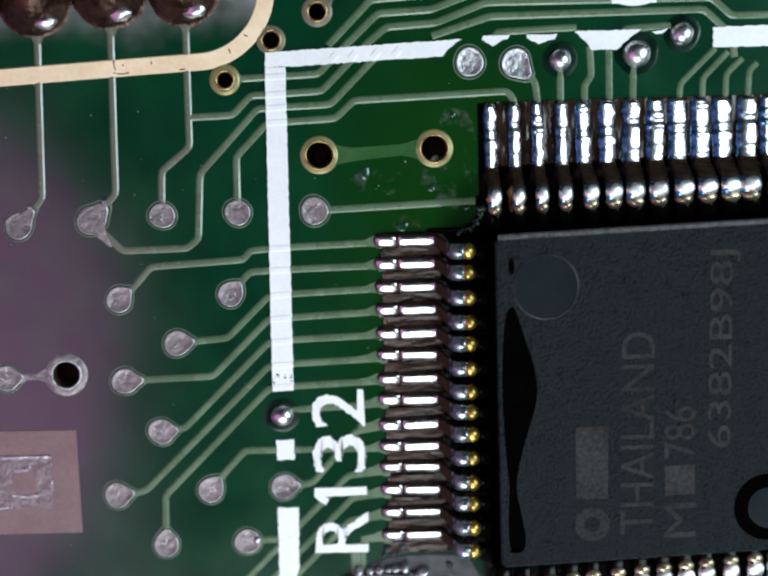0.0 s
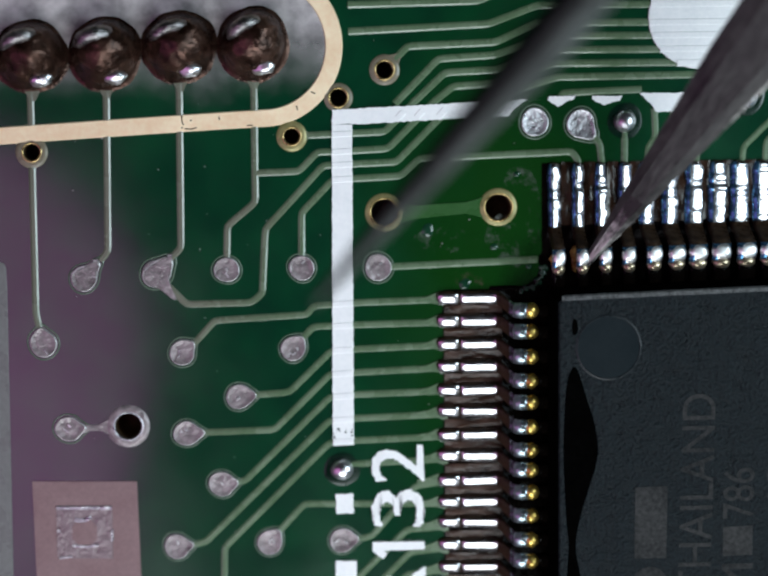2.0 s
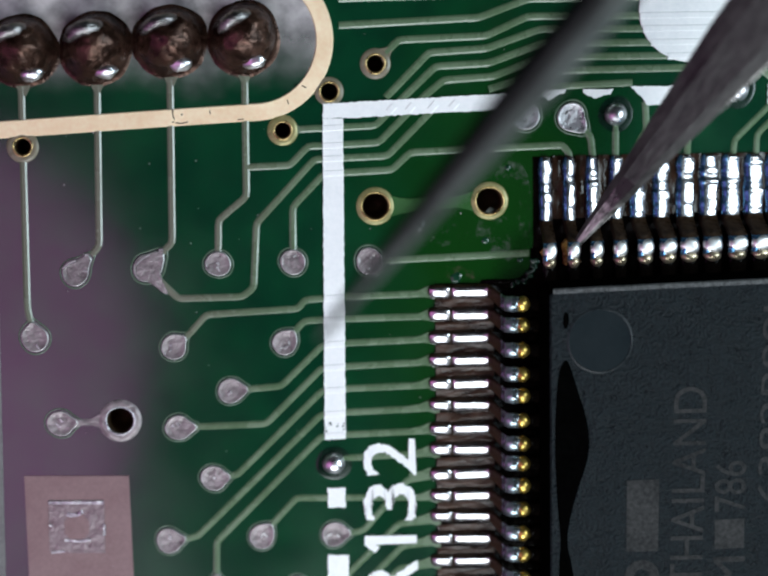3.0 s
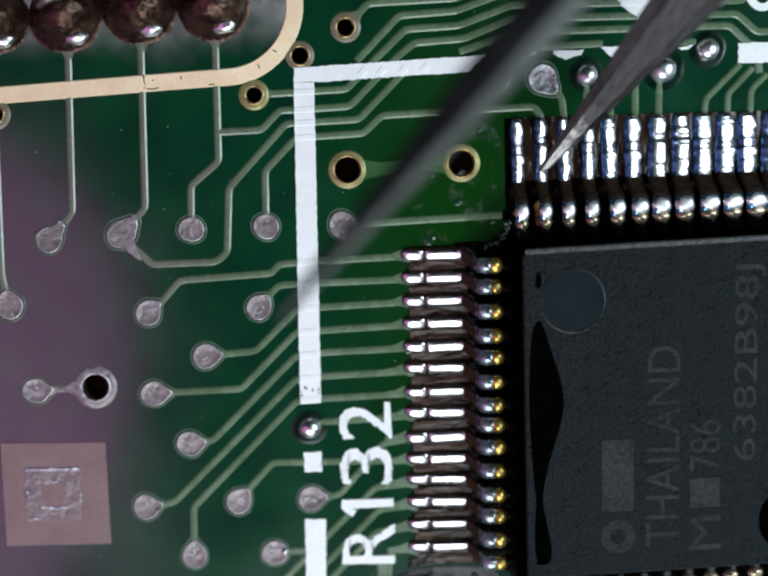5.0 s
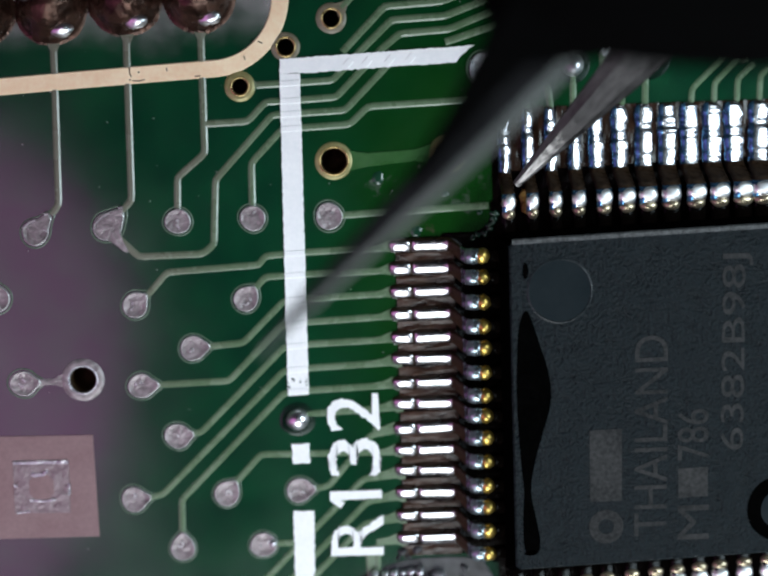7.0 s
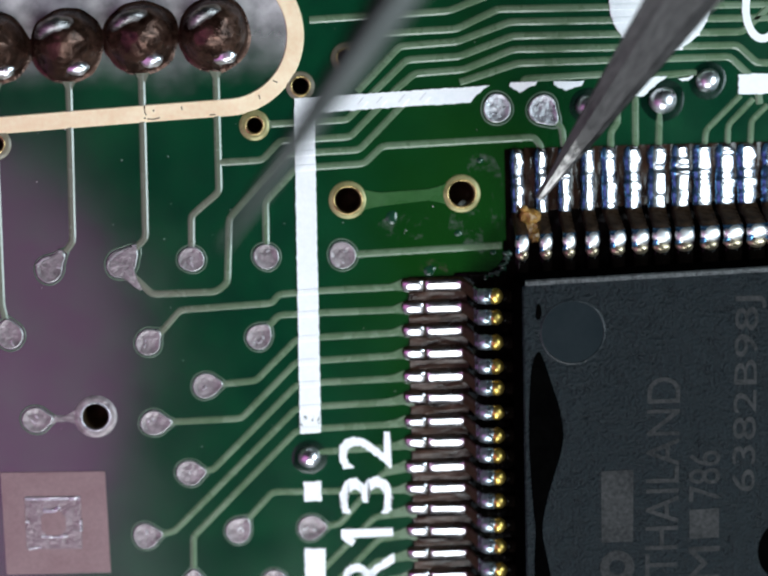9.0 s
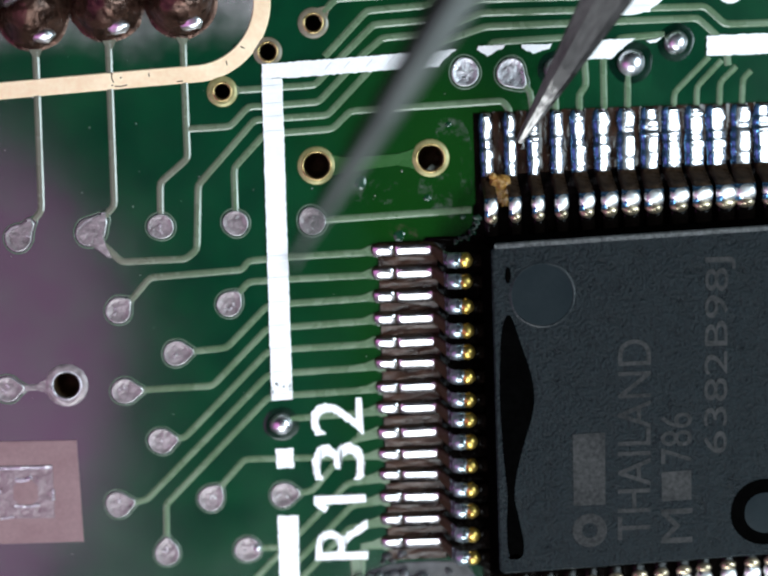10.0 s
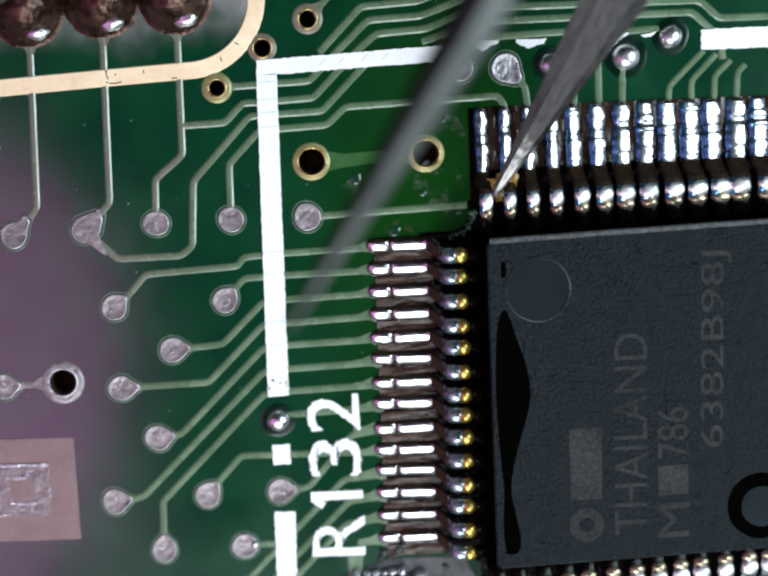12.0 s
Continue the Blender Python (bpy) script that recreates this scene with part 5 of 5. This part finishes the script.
    walk(arm_near, [
        (0, at(34.00, -12.00, 9, 28, 0, -90.0)), (1, at(23.98, -7.93, 7, 28, 0, -89.9)), (1.1, at(8.97, 3.97, 8, 20, 0, -85)), (1.2, at(9.07, -1.38, 8, 20, 0, -85)), (1.3, at(5.99, -4.27, 8, 16, 0, -94)),
        (1.4, at(6.29, -3.95, 8, 16, 0, -85)), (1.5, at(16.5, -5.0, 8, 20, 0, -60)), (1.6, at(8.70, -1.56, 8, 22, 0, -40)), (1.7, at(7.46, -3.87, 8, 22, 0, -45)),
        (1.8, at(14.5, 0.0, 6, 28, 0, -38)), (1.9, at(14.0, 2.0, 3, 28, -5, -34)),
        (2, at(4.36, 1.24, 1, 28, -10, -32.3)),
        (2.1, at(4.76, 0.38, 1, 28, -10, -31.7)),
        (2.2, at(4.81, 2.29, 1, 28, -10, -36.8)),
        (2.3, at(5.34, 2.35, 1, 28, -10, -33.6)),
        (2.4, at(5.14, 2.35, 1, 28, -10, -34.3)),
        (2.5, at(4.35, 1.87, 1, 28, -10, -33.4)),
        (2.6, at(4.33, 1.94, 1, 28, -10, -34.9)),
        (2.7, at(4.06, 1.10, 1, 28, -10, -30.8)),
        (2.8, at(4.37, 1.00, 1, 28, -10, -35.1)),
        (2.9, at(4.46, 1.19, 1, 28, -10, -32.4)),
        (3, at(4.34, 1.69, 1, 28, -10, -34.4)),
        (3.1, at(4.22, 1.58, 1, 28, -10, -32.4)),
        (3.2, at(4.34, 1.85, 1, 28, -10, -34.7)),
        (4.8, at(4.06, 2.74, 1, 28, 8, -37.3)),
        (4.9, at(3.65, 2.06, 1, 28, 8, -33.8)),
        (5, at(4.14, 2.87, 1, 28, 8, -37.2)),
        (5.1, at(4.71, 2.36, 1, 28, 8, -34.7)),
        (5.2, at(4.76, 2.27, 1, 28, 8, -36.7)),
        (5.3, at(4.12, 1.86, 1, 28, 9, -38.1)),
        (5.4, at(4.41, 1.54, 1, 28, 9, -37.6)),
        (5.5, at(4.26, 2.25, 1, 28, 9, -37.5)),
        (5.7, at(4.30, 1.90, 1, 28, 9, -39.2)),
        (5.9, at(4.05, 2.03, 1, 28, 9, -42.5)),
        (6, at(3.94, 2.20, 1, 28, 9, -40.7)),
        (6.1, at(3.75, 2.17, 1, 28, 9, -43.7)),
        (6.3, at(3.79, 1.96, 1, 28, 10, -41.6)),
        (6.5, at(3.67, 1.97, 1, 28, 10, -41.6)),
        (6.6, at(3.77, 2.08, 1, 28, 10, -43.8)),
        (6.7, at(3.67, 1.89, 1, 28, 10, -42.1)),
        (8.3, at(4.20, 4.12, 1, 28, 12, -40.4)),
        (8.4, at(4.19, 3.88, 1, 28, 12, -43.7)),
        (8.5, at(3.86, 3.00, 1, 28, 12, -34.8)),
        (8.6, at(4.13, 2.78, 1, 28, 12, -31.7)),
        (8.7, at(4.04, 2.59, 1, 28, 12, -28.8)),
        (8.8, at(4.22, 2.65, 1, 28, 12, -28.5)),
        (8.9, at(4.23, 2.86, 1, 28, 12, -27.4)),
        (9, at(4.05, 3.01, 1, 28, 12, -32.1)),
        (9.1, at(3.95, 2.34, 1, 28, 12, -26.7)),
        (9.2, at(4.16, 2.14, 1, 28, 12, -27.3)),
        (9.3, at(4.53, 4.11, 1, 28, 12, -34.6)),
        (9.4, at(4.65, 4.52, 1, 28, 12, -34.1)),
        (9.5, at(4.53, 3.88, 1, 28, 12, -28.8)),
        (9.6, at(4.11, 3.17, 1, 28, 12, -33.8)),
        (9.7, at(3.92, 2.63, 1, 28, 12, -30.5)),
        (9.8, at(3.93, 2.65, 1, 28, 12, -31.8)),
        (9.9, at(4.71, 3.31, 1, 28, 12, -31.3)),
        (10, at(4.47, 3.67, 1, 28, 12, -29.3)),
        (10.1, at(4.94, 3.87, 1, 28, 12, -24.3)),
        (10.2, at(2.30, 3.03, 1, 28, 12, -38.9)),
        (10.3, at(3.51, 2.32, 1, 28, 12, -29.6)),
        (10.4, at(3.86, 3.14, 1, 28, 12, -31.1)),
        (10.5, at(4.45, 3.85, 1, 28, 12, -30.6)),
        (10.6, at(3.74, 3.16, 1, 28, 12, -32.0)),
        (10.7, at(3.54, 2.71, 1, 28, 12, -29.5)),
        (10.8, at(3.78, 2.82, 1, 28, 12, -27.9)),
        (10.9, at(3.94, 2.31, 1, 28, 12, -24.6)),
        (11, at(4.14, 1.98, 1, 28, 12, -29.1)),
        (11.2, at(3.75, 2.82, 1, 28, 12, -34.0)),
        (11.4, at(4.23, 2.24, 1, 28, 12, -28.4)),
        (11.5, at(3.94, 2.25, 1, 28, 12, -32.2)),
        (11.7, at(3.83, 2.05, 1, 28, 12, -29.7)),
        (11.9, at(4.06, 2.00, 1, 28, 12, -28.3)),
        (12, at(3.75, 1.76, 1, 28, 12, -29.7)),
    ])
    walk(handle, [
        (0, at(30.00, 30.00, 17, 0, 0, -8.0)), (4.6, at(22.06, 21.84, 17, 0, 0, -8.1)), (5, at(11.98, 12.98, 16, 0, 0, -6.0)), (5.2, at(8.94, 6.61, 15.5, 0, 0, -3.0)),
        (5.5, at(8.18, 6.34, 15.5, 0, 0, -3.0)), (6, at(7.88, 6.06, 15.5, 0, 0, -2.9)), (6.7, at(7.74, 5.77, 15.5, 0, 0, -2.9)), (7.4, at(7.81, 6.78, 15.5, 0, 0, -2.9)),
        (8.3, at(6.34, 8.53, 16, 0, 0, -20.0)), (8.6, at(11.61, 14.56, 17, 0, 0, -7.9)), (9.2, at(26.03, 26.30, 17, 0, 0, -7.8)), (12, at(30.01, 30.04, 17, 0, 0, -8.0)),
    ])
    walk(crumbs[0], [(0, at(4.26, 1.52, 0.35, 0, 0, 0)), (6.7, at(4.26, 1.55, 0.35, 0, 0, 0)), (7.6, at(4.0, 2.0, 0.30, 0, 0, 20)), (8.3, at(3.80, 2.9, 0.35, 0, 0, 40)), (8.6, at(3.80, 2.5, 0.35, 0, 0, 40)),
                     (9.5, at(3.84, 2.3, 0.35, 0, 0, 50)), (11.0, at(3.84, 2.2, 0.35, 0, 0, 70)), (11.5, at(4.5, 2.35, 0.4, 0, 0, 80)), (12, at(4.3, 2.2, 0.4, 0, 0, 80))])
    walk(crumbs[1], [(0, at(4.26, 1.15, 0.35, 0, 0, 0)), (6.7, at(4.26, 1.2, 0.35, 0, 0, 0)), (8.3, at(3.80, 2.2, 0.3, 0, 0, 20)), (9.5, at(3.76, 1.95, 0.3, 0, 0, 30)), (12, at(3.78, 1.95, 0.3, 0, 0, 30))])
    walk(crumbs[2], [(0, at(3.46, 1.35, 0.35, 0, 0, 0)), (6.7, at(3.50, 1.4, 0.35, 0, 0, 0)), (8.3, at(3.92, 1.75, 0.3, 0, 0, 20)), (9.5, at(3.94, 1.7, 0.3, 0, 0, 30)), (12, at(3.9, 1.7, 0.3, 0, 0, 30))])


motions()
